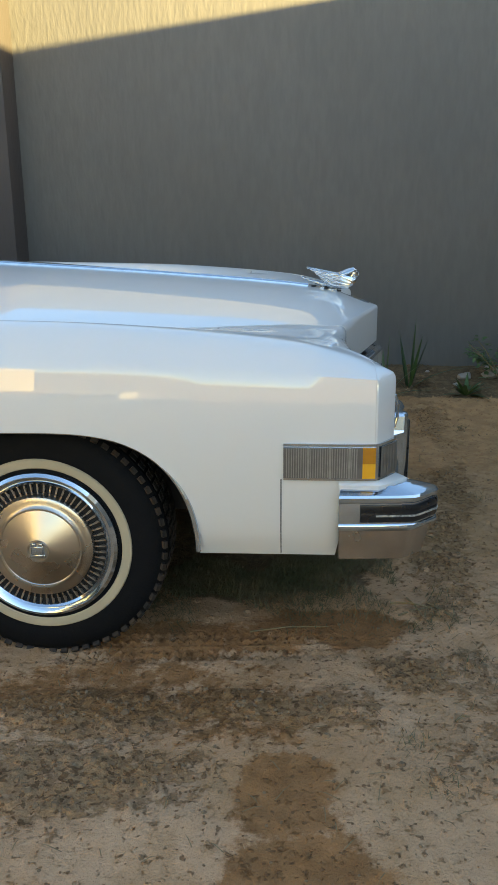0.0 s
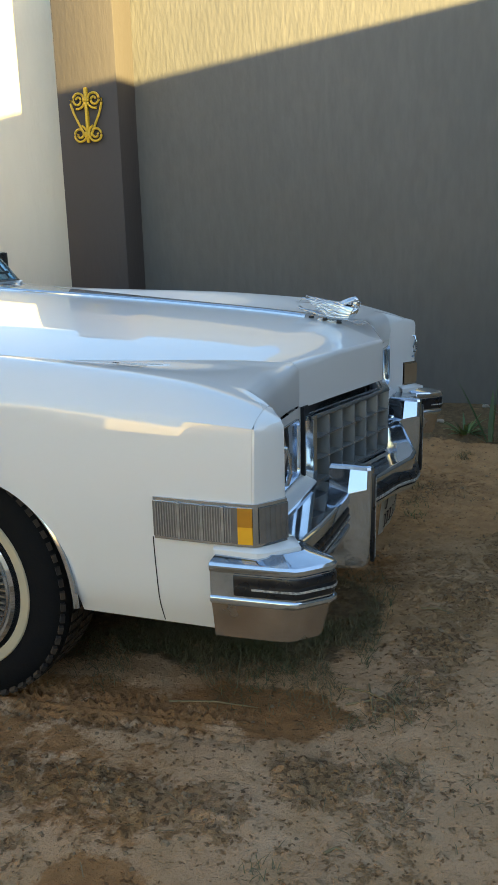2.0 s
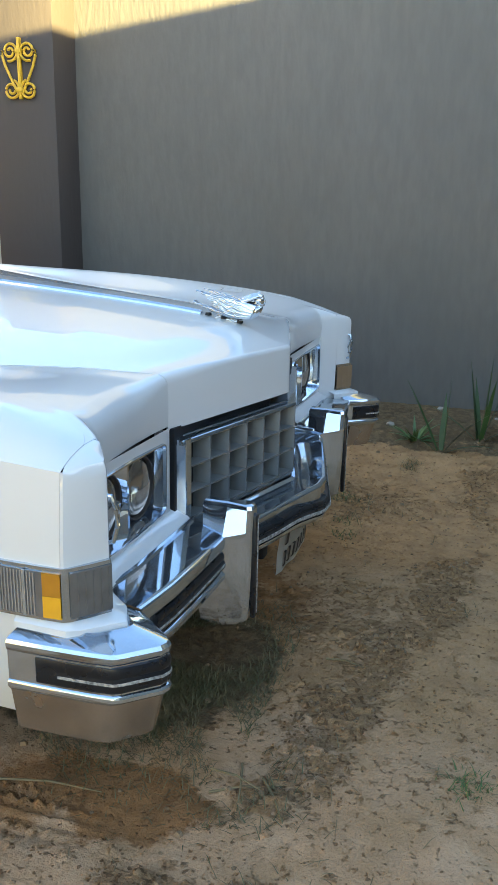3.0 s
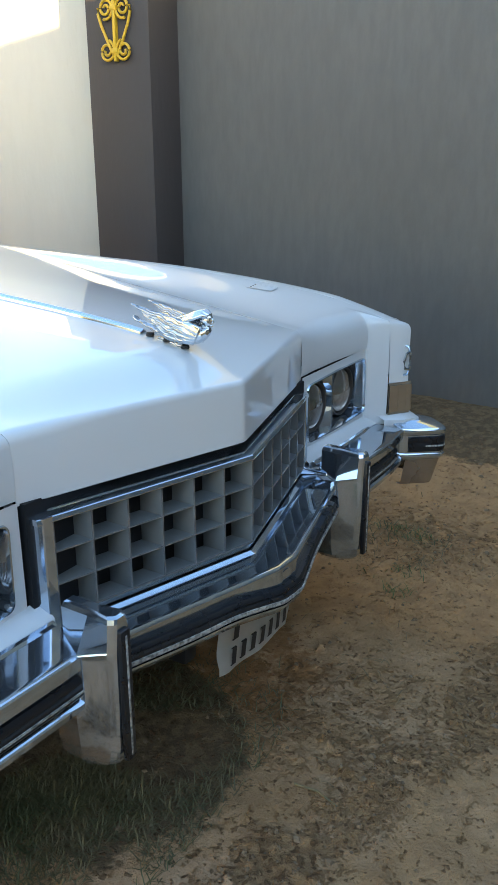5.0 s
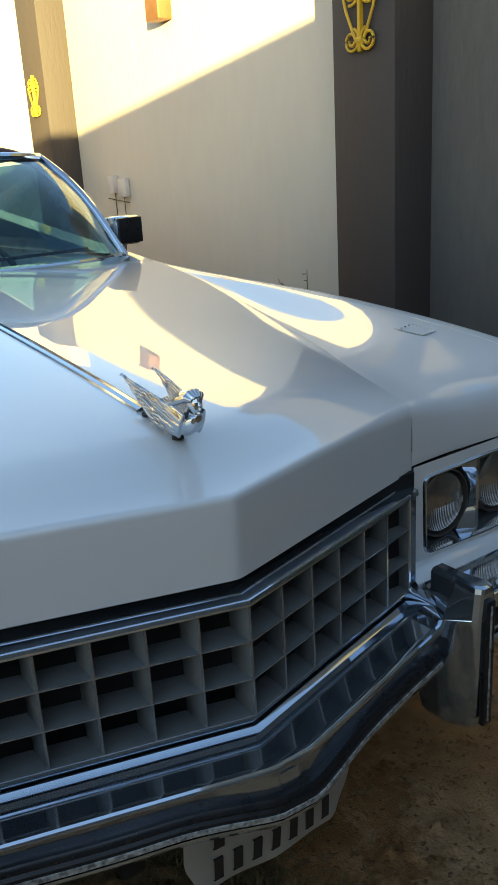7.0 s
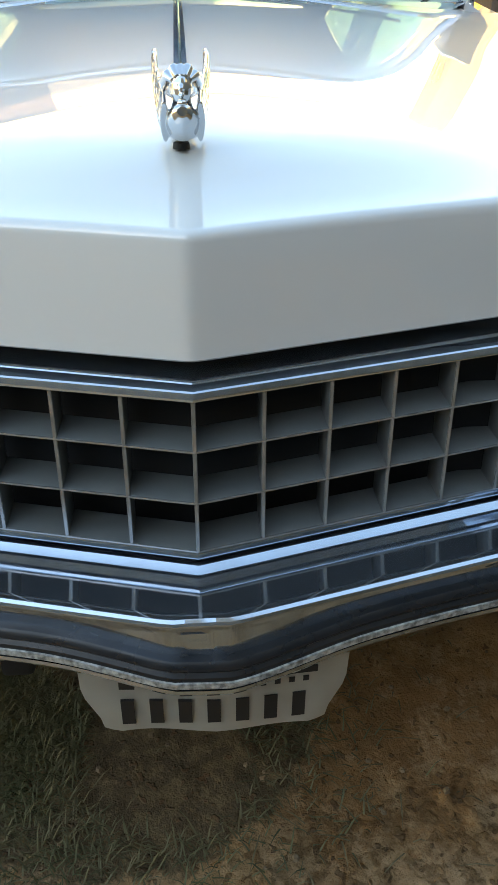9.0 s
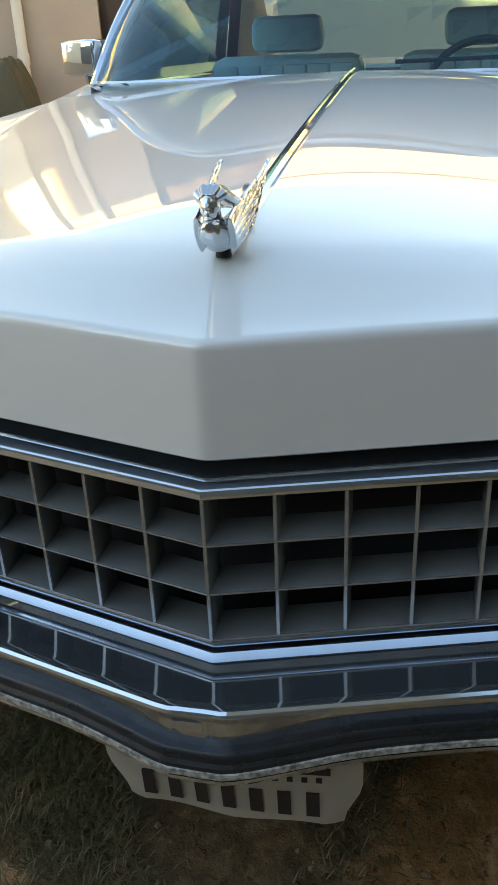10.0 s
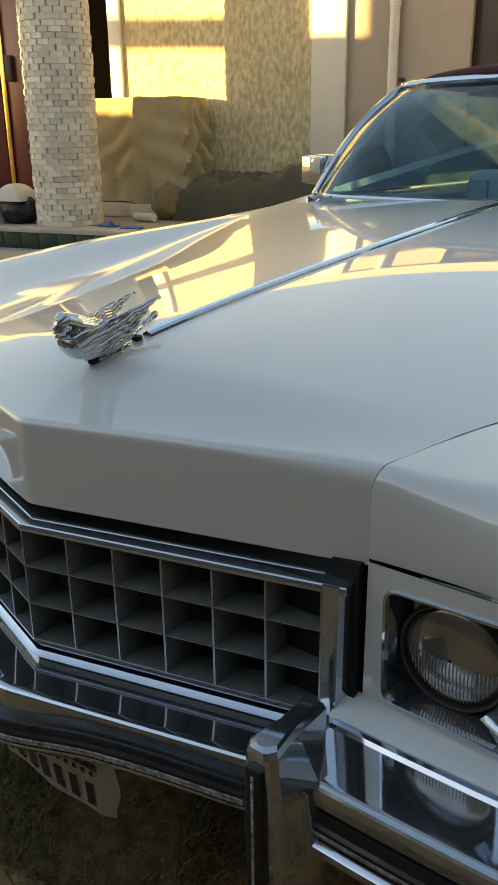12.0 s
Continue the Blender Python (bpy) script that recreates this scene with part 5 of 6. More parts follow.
# bonnet ornament: one bright casting of a winged bust
def ornament():
    bm = bmesh.new()

    def ring(x, z, w, h, n=24):
        return [(x, w * math.cos(t), z + h * math.sin(t)) for t in (2 * math.pi * j / n for j in range(n))]
    loft([ring(*q) for q in ((0.711, 0.990, 0.002, 0.002), (0.713, 0.989, 0.006, 0.005), (0.719, 0.987, 0.007, 0.006), (0.725, 0.984, 0.005, 0.004), (0.745, 0.977, 0.007, 0.005), (0.78, 0.967, 0.012, 0.009), (0.82, 0.961, 0.017, 0.013),
                             (0.855, 0.962, 0.019, 0.015), (0.878, 0.968, 0.018, 0.017), (0.893, 0.974, 0.0145, 0.0145), (0.902, 0.979, 0.010, 0.010), (0.906, 0.982, 0.005, 0.005))], True, True, bm)
    # neck, head with brow, nose and chin
    tube([(0.878, 0, 0.975), (0.888, 0, 0.988), (0.894, 0, 0.998)], [0.013, 0.009, 0.009], 14, bm)
    loft([[(0.898 + 0.0145 * math.sin(p) * math.cos(t), 0.0105 * math.sin(p) * math.sin(t), 1.002 - 0.0155 * math.cos(p)) for t in (2 * math.pi * j / 18 for j in range(18))] for p in (math.pi * (0.06 + 0.88 * k / 8) for k in range(9))], True, True, bm)
    tube([(0.908, 0, 1.008), (0.9135, 0, 1.002), (0.914, 0, 0.998), (0.909, 0, 0.995)], [0.002, 0.0026, 0.003, 0.002], 8, bm)
    tube([(0.908, -0.003, 0.990), (0.9105, 0, 0.9905), (0.908, 0.003, 0.990)], 0.0025, 8, bm)
    # hair swept back in locks
    for sg in (-1, 0, 1):
        for k in range(2):
            y = sg * (0.005 + 0.005 * k)
            tube([(0.907 - 0.003 * k, y * 0.7, 1.012 - 0.003 * k), (0.895, y * 1.2, 1.0175 - 0.005 * k), (0.878, y * 1.5, 1.013 - 0.007 * k), (0.855, y * 1.6, 1.004 - 0.006 * k), (0.825, y * 1.4, 0.996 - 0.006 * k), (0.80, y, 0.988 - 0.005 * k)],
                 [0.003, 0.0055, 0.006, 0.0055, 0.004, 0.002], 8, bm)
    # wings: feathered blades that rise from the breast to two swept tips
    for sg in (-1, 1):
        rows = []
        for i in range(33):
            t = i / 32
            x = 0.896 - 0.166 * t
            top = 0.990 + 0.034 * t ** 0.9
            low = 0.950 + 0.010 * t + 0.058 * ease((t - 0.35) / 0.68)
            y = sg * (0.017 + 0.010 * ease(t / 0.9))
            thick = 0.0065 * (1 - 0.55 * t) + 0.0008
            outer, inner = [], []
            for j in range(25):
                q = j / 24
                edge = math.sin(math.pi * q) ** 0.45
                ridge = 0.0030 * min(1.0, 0.15 + 2.2 * t) * abs(math.sin(math.pi * (5.5 * q + 0.8 * math.sin(4 * t + 3 * q)))) * (1 - 0.4 * t)
                notch = 0.006 * (1 - q) * abs(math.sin(9 * math.pi * t)) * ease((t - 0.4) / 0.3)
                xx, zz = x - 0.020 * (1 - q) * (1 - t), low + notch + (top - low - notch) * q
                outer.append((xx, y + sg * (edge * thick * 0.6 + ridge * edge), zz))
                inner.append((xx, y - sg * edge * thick * 0.6, zz))
            rows.append(outer + inner[::-1])
        loft(rows, True, True, bm)
    slab(bm, 0.775, 0.840, -0.0055, 0.0055, 0.930, 0.956, 0.002)
    for v in bm.verts:
        v.co.z -= 0.005
    return merged(bm)


orn = part("bonnet_ornament", ornament(), CAST, car, "bright chrome winged bonnet ornament", sharp=0)
cast = orn.modifiers.new("cast", "REMESH")
cast.mode, cast.voxel_size, cast.use_smooth_shade = "VOXEL", 0.0008, True
soft = orn.modifiers.new("soft", "SMOOTH")
soft.factor, soft.iterations = 0.5, 2
for x in (0.845, 0.80, 0.755):
    part("stud", revolve([(0.0, 0.009), (0.006, 0.008), (0.007, 0.0)], (x, -0.002, c_mid(x) + 0.001), "z", 12), GAP, car)


# ---- wall fittings ----
def scroll(cx, cz, y, small=1.0):
    """Wrought scroll: a centre bar and a lyre of four coils."""
    ob = thing("scroll_ornament", "yellow painted wrought-iron scroll ornament on the pilaster", "ornament", (cx, y, cz), group="wall scrolls")
    part("bar", block(cx - 0.009, cx + 0.009, y - 0.020, y + 0.004, cz - 0.155, cz + 0.165, 0.002), YELLOW, ob)
    for sg in (-1, 1):
        path = []
        for k in range(40):
            t = k / 39
            ang = -math.pi * 0.1 + 2 * math.pi * 1.75 * t
            r = 0.012 + 0.041 * t
            path.append((cx + sg * (0.056 - r * math.cos(ang + math.pi)), y - 0.012, cz - 0.105 - r * math.sin(ang) * 1.0))
        part("coil", tube(path, 0.0075, 6), YELLOW, ob)
        path = []
        for k in range(40):
            t = k / 39
            ang = 2 * math.pi * 1.75 * t
            r = 0.010 + 0.042 * t
            path.append((cx + sg * (0.056 + r * math.cos(ang + 0.3)), y - 0.012, cz + 0.095 + r * math.sin(ang + 0.3)))
        part("coil", tube(path, 0.0075, 6), YELLOW, ob)
        arm = [(cx + sg * 0.106, y - 0.012, cz + 0.10), (cx + sg * 0.108, y - 0.012, cz + 0.075), (cx + sg * 0.09, y - 0.012, cz + 0.02), (cx + sg * 0.05, y - 0.012, cz - 0.06), (cx + sg * 0.012, y - 0.012, cz - 0.125)]
        part("arm", tube(arm, 0.0075, 6), YELLOW, ob)
    for zz in (-0.105, 0.095):
        part("collar", block(cx - 0.02, cx + 0.02, y - 0.024, y + 0.006, cz + zz - 0.012, cz + zz + 0.012, 0.004), YELLOW, ob)


scroll(-1.29, 1.915, 2.306)
scroll(-5.29, 1.915, 2.306)
lamp = thing("wall_lamp", "copper coloured box lamp on the cream wall", "wall lamp", (-3.45, WALL_Y, 2.3))
part("housing", block(-3.55, -3.38, 2.44, WALL_Y, 2.22, 2.46, 0.012), COPPER, lamp)
part("cap", block(-3.57, -3.36, 2.42, WALL_Y, 2.461, 2.48, 0.004), COPPER, lamp)
box = thing("socket_box", "pale electrical socket box with loose wires on the wall", "socket", (-4.3, WALL_Y, 1.1))
part("cover", block(-4.50, -4.40, 2.50, WALL_Y, 1.13, 1.26, 0.006), WHITE_PLASTIC, box)
part("cover", block(-4.36, -4.22, 2.51, WALL_Y, 1.10, 1.24, 0.006), WHITE_PLASTIC, box)
for x0, z0, x1, z1 in ((-4.45, 1.13, -4.45, 0.9), (-4.30, 1.10, -4.30, 0.92), (-4.58, 1.09, -4.22, 1.06)):
    part("wire", tube([(x0, 2.535, z0), ((x0 + x1) / 2 + 0.01, 2.53, (z0 + z1) / 2), (x1, 2.535, z1)], 0.004, 6), RUBBER, box)

# ---- porch things ----
H = lambda off, u, z: HOUSE @ Vector((off, u, z))
pipe = thing("drain_pipe", "pale plastic drain pipe on the house wall", "pipe", H(FACE, 3.32, 0))
part("pipe_run", tube([H(FACE + 0.04, 3.32, 0.05), H(FACE + 0.04, 3.32, 3.6)], 0.048, 14), PVC, pipe)
for z in (1.0, 2.3):
    part("pipe_socket", tube([H(FACE + 0.04, 3.32, z - 0.05), H(FACE + 0.04, 3.32, z + 0.05)], 0.056, 14), PVC, pipe)
part("pipe_clip", hb(FACE - 0.02, FACE + 0.02, 3.38, 3.43, 1.60, 1.635, 0.004), DARK_DOOR, pipe)

door = thing("door_front", "burgundy panelled front door with pale scroll ornaments", "door", H(FACE - 0.1, -0.3, PORCH), kind="structure")
part("door_leaf", hb(FACE - 0.16, FACE - 0.10, -1.94, -0.72, PORCH, 2.74, 0.004), RED_DOOR, door)
for k in range(2):
    part("panel", hb(FACE - 0.099, FACE - 0.085, -1.86 + 0.58 * k, -1.38 + 0.58 * k, 0.55, 2.6, 0.01), RED_DOOR, door)
part("door_post", hb(FACE - 0.10, FACE - 0.06, -1.345, -1.285, PORCH, 2.7, 0.006), BRASS, door, "gilt door edge")
part("handle", hb(FACE - 0.085, FACE - 0.03, -1.25, -1.17, 1.72, 2.0, 0.01), BLACK_BAG, door)
for k in range(7):
    zc = 0.9 + 0.22 * k
    path = [H(FACE - 0.078, -1.0 + 0.06 * math.sin(t * 2.4) * (1 if k % 2 else -1), zc + 0.10 * t) for t in np.linspace(-0.9, 0.9, 9)]
    part("scrollwork", tube(path, [0.004 + 0.010 * math.sin(math.pi * i / 8) for i in range(9)], 6), WOOD, door)

col = thing("porch_column", "round porch column clad in split pale stone", "column", H(-0.42, 0.50, PORCH), kind="structure")
CR = 0.315
cc = H(-0.42, 0.50, 0)
part("core", revolve([(PORCH, 0.0), (PORCH, CR - 0.012), (3.6, CR - 0.012), (3.6, 0.0)], (cc.x, cc.y, 0), "z", 40), material("column_mortar", (0.44, 0.41, 0.35), 0.9, vary=0.4, scale=12), col)
random.seed(4)
tile_shapes = []
for k in range(8):
    bm = block(-0.012, 0.005 + 0.004 * (k % 3), -0.055, 0.055, -0.0262, 0.0262, 0.003)
    for v in bm.verts:
        if v.co.x > 0:
            v.co.x += random.uniform(-0.003, 0.005)
    mesh = bpy.data.meshes.new("stone_tile")
    bm.to_mesh(mesh)
    bm.free()
    mesh.materials.append(SPLIT_STONE)
    tile_shapes.append(mesh)
rest = bmesh.new()
to_cam = math.atan2(0.9 - cc.y, 1.6 - cc.x)
count = 0
for r in range(64):
    z = PORCH + 0.027 + 0.051 * r
    for k in range(18):
        ang = 2 * math.pi * (k + 0.5 * (r % 2)) / 18 + random.uniform(-0.02, 0.02)
        m = Matrix.Translation((cc.x, cc.y, z)) @ Matrix.Rotation(ang, 4, "Z") @ Matrix.Translation((CR - 0.004, 0, 0))
        facing = math.cos(ang - to_cam) > 0.05
        if facing and z < 2.4 and count < 300:
            ob = new("stone_tile", random.choice(tile_shapes))
            ob.parent = col
            ob.matrix_parent_inverse = Matrix.Translation(-BASES[col])
            ob.matrix_basis = m @ Matrix.Diagonal((1, random.uniform(0.86, 1.12), random.uniform(0.92, 1.04), 1))
            count += 1
        elif z < 3.55:
            j = random.uniform(0.0, 0.006)
            slab(rest, -0.012, 0.006 + j, -0.050, 0.050, -0.0245, 0.0245, 0, m)
tagged(part("stone_facing", rest, SPLIT_STONE, col, sharp=0), kind="stuff")


def drape(u0, u1, o0, o1, ztop, zbot, seed, folds, sag=0.03):
    """A cloth thrown over a box: top with a sag, skirts with folds."""
    random.seed(seed)
    rows = []
    um, om = (u0 + u1) / 2, (o0 + o1) / 2
    ph = [random.uniform(0, 6.3) for _ in range(4)]
    for v in np.linspace(0, 1, 34):
        r = []
        for k in range(160):
            t = 2 * math.pi * k / 160
            c, s = math.cos(t), math.sin(t)
            q = max(abs(c), abs(s))
            bu, bo = c / q, s / q
            if v < 0.3:
                f = v / 0.3
                z = ztop - sag * (1 - f) * (1 + math.sin(3 * bu + ph[0])) * 0.5 + 0.012 * noise.noise(Vector((bu * 3 * f, bo * 3 * f, seed)))
                grow = f
            else:
                f = (v - 0.3) / 0.7
                hang = zbot + 0.05 * noise.noise(Vector((c * 2, s * 2, seed + 3.0)))
                z = ztop + (hang - ztop) * f
                fold = 0.085 * f ** 0.7 * (math.sin(folds * t + ph[1] + 2.5 * f) * 0.5 + 1.5 * noise.noise(Vector((c * 4, s * 4 + f, seed))))
                swag = 0.065 * math.sin(math.pi * f) * math.sin(24 * f - 7 * abs(math.sin(2 * t)) + 2.0 * noise.noise(Vector((c * 3, s * 3, seed + 8))))
                grow = 1.0 + 0.10 * f + fold + swag
            r.append(H(om + bo * (o1 - o0) / 2 * grow, um + bu * (u1 - u0) / 2 * grow, z))
        rows.append(r)
    return merged(loft(rows, True), 0.0008)


whole("covered_box", drape(0.20, 1.36, -1.82, -1.20, 1.50, 0.48, 5, 13), CLOTH, "boxy appliance under a draped beige cloth on the porch", "covered box")
base = thing("appliance_base", "pale boards under the covered appliance", "boards", H(-0.7, 1.4, PORCH))
part("board", hb(-1.84, -1.12, 0.15, 0.78, PORCH, PORCH + 0.14, 0.006), WOOD, base)
part("board", hb(-1.84, -1.10, 0.785, 1.38, PORCH, PORCH + 0.13, 0.006), WOOD, base)


def heap(u0, u1, o0, o1, z0, height, seed, n=34, square=5, fold=0.0):
    """A crumpled low heap, with ridges and hollows; fold adds long slanting creases."""
    rows = []
    for i in range(n + 1):
        r = []
        for j in range(n + 1):
            a, b = i / n * 2 - 1, j / n * 2 - 1
            u, o = (u0 + u1) / 2 + a * (u1 - u0) / 2, (o0 + o1) / 2 + b * (o1 - o0) / 2
            edge = max(0.0, 1 - max(abs(a), abs(b)) ** square)
            h = height(a) * edge ** 0.5 * (0.95 + 0.10 * noise.noise(Vector((u * 2, o * 3, seed))) + 0.07 * abs(noise.noise(Vector((u * 5 + o * 4, o * 3, seed + 5)))))
            h -= fold * edge * (abs(noise.noise(Vector((u * 3.2 + o * 2.2, o * 1.2 - u, seed + 2)))) + 0.5 * abs(noise.noise(Vector((u * 9 - o * 7, o * 4, seed + 7)))))
            r.append(H(o, u, z0 + max(0.0, h)))
        rows.append(r)
    return loft(rows)


whole("tarpaulin", heap(1.34, 3.45, -1.80, -0.95, PORCH, lambda a: 0.47 + 0.22 * ease((a + 0.3) / 1.1) + 0.09 * math.exp(-((a - 0.84) / 0.07) ** 2), 3, 96, 11, 0.16), TARP, "crumpled dark olive tarpaulin heaped on the porch", "tarpaulin", sharp=60)
bm = bmesh.new()
bmesh.ops.create_icosphere(bm, subdivisions=4, radius=1)
for v in bm.verts:
    p = v.co.copy()
    k = 1 + 0.16 * noise.noise(p * 2.2) + 0.08 * abs(noise.noise(p * 6))
    pinch = 1 - 0.5 * ease((p.z - 0.5) / 0.5)
    v.co = H(-1.05 + 0.16 * p.y * k * pinch, 1.27 + 0.17 * p.x * k * pinch, PORCH + 0.17 + 0.19 * max(-0.88, p.z * k))
whole("sack", bm, SACK, "bulging brown sack tied at its neck", "sack", sharp=70)
bm = bmesh.new()
bmesh.ops.create_icosphere(bm, subdivisions=4, radius=1)
for v in bm.verts:
    p = v.co.copy()
    k = 1 + 0.15 * noise.noise(p * 2.5 + Vector((4, 0, 0)))
    v.co = H(-0.32 + 0.17 * p.y * k, -0.02 + 0.20 * p.x * k, PORCH + 0.13 + 0.15 * max(-0.85, p.z * k))
whole("black_bag", bm, BLACK_BAG, "slumped black bag beside the column", "bag", sharp=70)
whole("white_cloth", heap(-0.42, 0.12, -0.50, -0.15, PORCH + 0.22, lambda a: 0.12 + 0.04 * math.sin(4 * a), 9, 20), WHITE_CLOTH, "crumpled white cloth lying on the bag", "cloth", sharp=70)
whole("grey_sack", heap(-0.62, -0.16, -0.34, -0.02, PORCH, lambda a: 0.16, 12, 20), WHITE_CLOTH, "pale empty sack on the porch edge", "sack", sharp=70)
san = thing("sandal", "blue plastic sandal on the porch edge", "sandal", H(-0.2, 1.0, PORCH))
part("sole", hb(-0.34, -0.24, 0.92, 1.12, PORCH, PORCH + 0.022, 0.01), BLUE, san)
part("strap", tube([H(-0.235, 1.10, PORCH + 0.02), H(-0.19, 1.09, PORCH + 0.06), H(-0.145, 1.10, PORCH + 0.02)], 0.014, 8), BLUE, san)
san2 = thing("sandal", "pale blue plastic sandal on the porch edge", "sandal", H(-0.22, 1.2, PORCH))
part("sole", hb(-0.26, -0.17, 1.20, 1.42, PORCH, PORCH + 0.02, 0.01), BLUE, san2)
whole("paper_roll", tube([H(-0.80, 1.02, PORCH + 0.045), H(-0.75, 1.26, PORCH + 0.045)], 0.04, 12), WHITE_CLOTH, "white rolled paper lying on the porch floor", "roll")


# ---- plants ----
def blade(bm, base, dirn, length, width, bend, steps=6):
    d = Vector(dirn).normalized()
    side = d.cross(Vector((0, 0, 1)))
    side = side.normalized() if side.length > 1e-3 else Vector((1, 0, 0))
    p, prev = Vector(base), None
    for i in range(steps + 1):
        t = i / steps
        w = width * (1 - t ** 2.2) * (0.55 + 0.9 * min(1, t * 3) - 0.45 * min(1, t * 3))
        a, m, b = bm.verts.new(p - side * w), bm.verts.new(p - Vector((0, 0, 0.25 * w))), bm.verts.new(p + side * w)
        if prev:
            bm.faces.new((prev[0], prev[1], m, a))
            bm.faces.new((prev[1], prev[2], b, m))
        prev = (a, m, b)
        d = (d + Vector((0, 0, -bend / steps))).normalized()
        p = p + d * (length / steps)


def spiky(name, x, y, leaves, label, mat):
    ob = thing(name, label, "plant", (x, y, rise(x, y)), group="spiky plants")
    for ang, tilt, ln, w, bend in leaves:
        bm = bmesh.new()
        blade(bm, (x + 0.01 * math.cos(ang), y + 0.01 * math.sin(ang), ground_height(x, y) - 0.01), (math.cos(ang) * math.sin(tilt), math.sin(ang) * math.sin(tilt), math.cos(tilt)), ln, 1.45 * w, bend, 8)
        part("leaf", bm, mat, ob)


spiky("spiky_plant", 1.22, 1.93, [(0.2, 0.04, 0.40, 0.013, 0.0), (3.0, 0.42, 0.40, 0.013, 0.25), (-0.2, 0.50, 0.36, 0.011, 0.8), (-0.3, 0.95, 0.30, 0.009, 0.7), (3.4, 0.8, 0.22, 0.009, 0.6), (1.6, 0.2, 0.30, 0.012, 0.2)], "dark green sword-leaved plant in the soil bed", LEAF)
spiky("spiky_plant", 1.39, 2.09, [(0.3, 0.05, 0.44, 0.014, 0.0), (2.9, 0.16, 0.42, 0.013, 0.1), (0.1, 0.28, 0.34, 0.012, 0.2), (3.3, 0.75, 0.34, 0.010, 0.5), (-0.1, 0.85, 0.42, 0.009, 0.75), (-1.0, 0.25, 0.36, 0.012, 0.2), (2.0, 0.3, 0.33, 0.011, 0.3)], "dark green sword-leaved plant in the soil bed", LEAF)
random.seed(11)
spiky("tufted_plant", 1.08, 2.02, [(random.uniform(0, 6.3), random.uniform(0.35, 1.1), random.uniform(0.11, 0.17), 0.006, 0.9) for _ in range(26)], "small pale green tufted plant", LEAF_PALE)
spiky("tufted_plant", 1.72, 1.98, [(random.uniform(0, 6.3), random.uniform(0.5, 1.25), random.uniform(0.10, 0.2), 0.010, 0.6) for _ in range(24)], "low dark green tufted plant", LEAF)


def shrub(x, y, size, n, seed, label, mat=LEAF):
    random.seed(seed)
    ob = thing("shrub", label, "shrub", (x, y, rise(x, y)))
    z0 = ground_height(x, y)
    stems, leaves = bmesh.new(), bmesh.new()
    for k in range(7):
        ang, tilt = random.uniform(0, 6.3), random.uniform(0.2, 0.9)
        tip = Vector((x + math.cos(ang) * math.sin(tilt) * size, y + math.sin(ang) * math.sin(tilt) * size * 0.7, z0 + math.cos(tilt) * size))
        root = Vector((x, y, z0 - 0.02))
        pts = [root.lerp(tip, t) + Vector((0, 0, 0.1 * size * math.sin(math.pi * t))) for t in (0, 0.33, 0.66, 1)]
        tube(pts, [0.006, 0.005, 0.004, 0.002], 5, stems)
        for j in range(n // 7):
            t = random.uniform(0.3, 1.0)
            p = root.lerp(tip, t) + Vector([random.gauss(0, 0.025) for _ in range(3)])
            blade(leaves, p, (random.gauss(0, 1), random.gauss(0, 1), random.uniform(-0.2, 0.8)), random.uniform(0.03, 0.065), random.uniform(0.010, 0.018), 0.5, 3)
    part("stem", stems, STRAW, ob)
    tagged(part("foliage", leaves, mat, ob), kind="stuff")


shrub(1.98, 2.22, 0.30, 210, 21, "leafy green shrub with a few dry leaves at the wall", LEAF_PALE)
shrub(0.25, 2.15, 0.34, 260, 22, "low leafy green shrub behind the car", LEAF)
shrub(2.45, 2.25, 0.28, 160, 23, "leafy green shrub at the wall", LEAF)
shrub(-1.9, 2.42, 0.56, 60, 25, "thin dry weed at the wall", LEAF)


def stone(x, y, r, seed, mat=RUBBLE, label="pale rubble stone by the wall"):
    bm = bmesh.new()
    bmesh.ops.create_icosphere(bm, subdivisions=2, radius=1)
    z = ground_height(x, y)
    for v in bm.verts:
        p = v.co.copy()
        k = 1 + 0.35 * noise.noise(p * 1.7 + Vector((seed, 0, 0)))
        v.co = Vector((x, y, z + 0.3 * r)) + Vector((p.x * r * 1.3 * k, p.y * r * k, p.z * r * 0.75 * k))
    whole("stone", bm, mat, label, "stone", group="rubble stones", sharp=40)


random.seed(31)
for k in range(9):
    stone(random.uniform(1.75, 2.6), random.uniform(2.2, 2.48), random.uniform(0.02, 0.06), k)
for k in range(5):
    stone(random.uniform(0.5, 1.7), random.uniform(2.1, 2.48), random.uniform(0.008, 0.02), 20 + k)

# grass under the nose, straw and loose bits on the sand
random.seed(41)
verts, faces = [], []


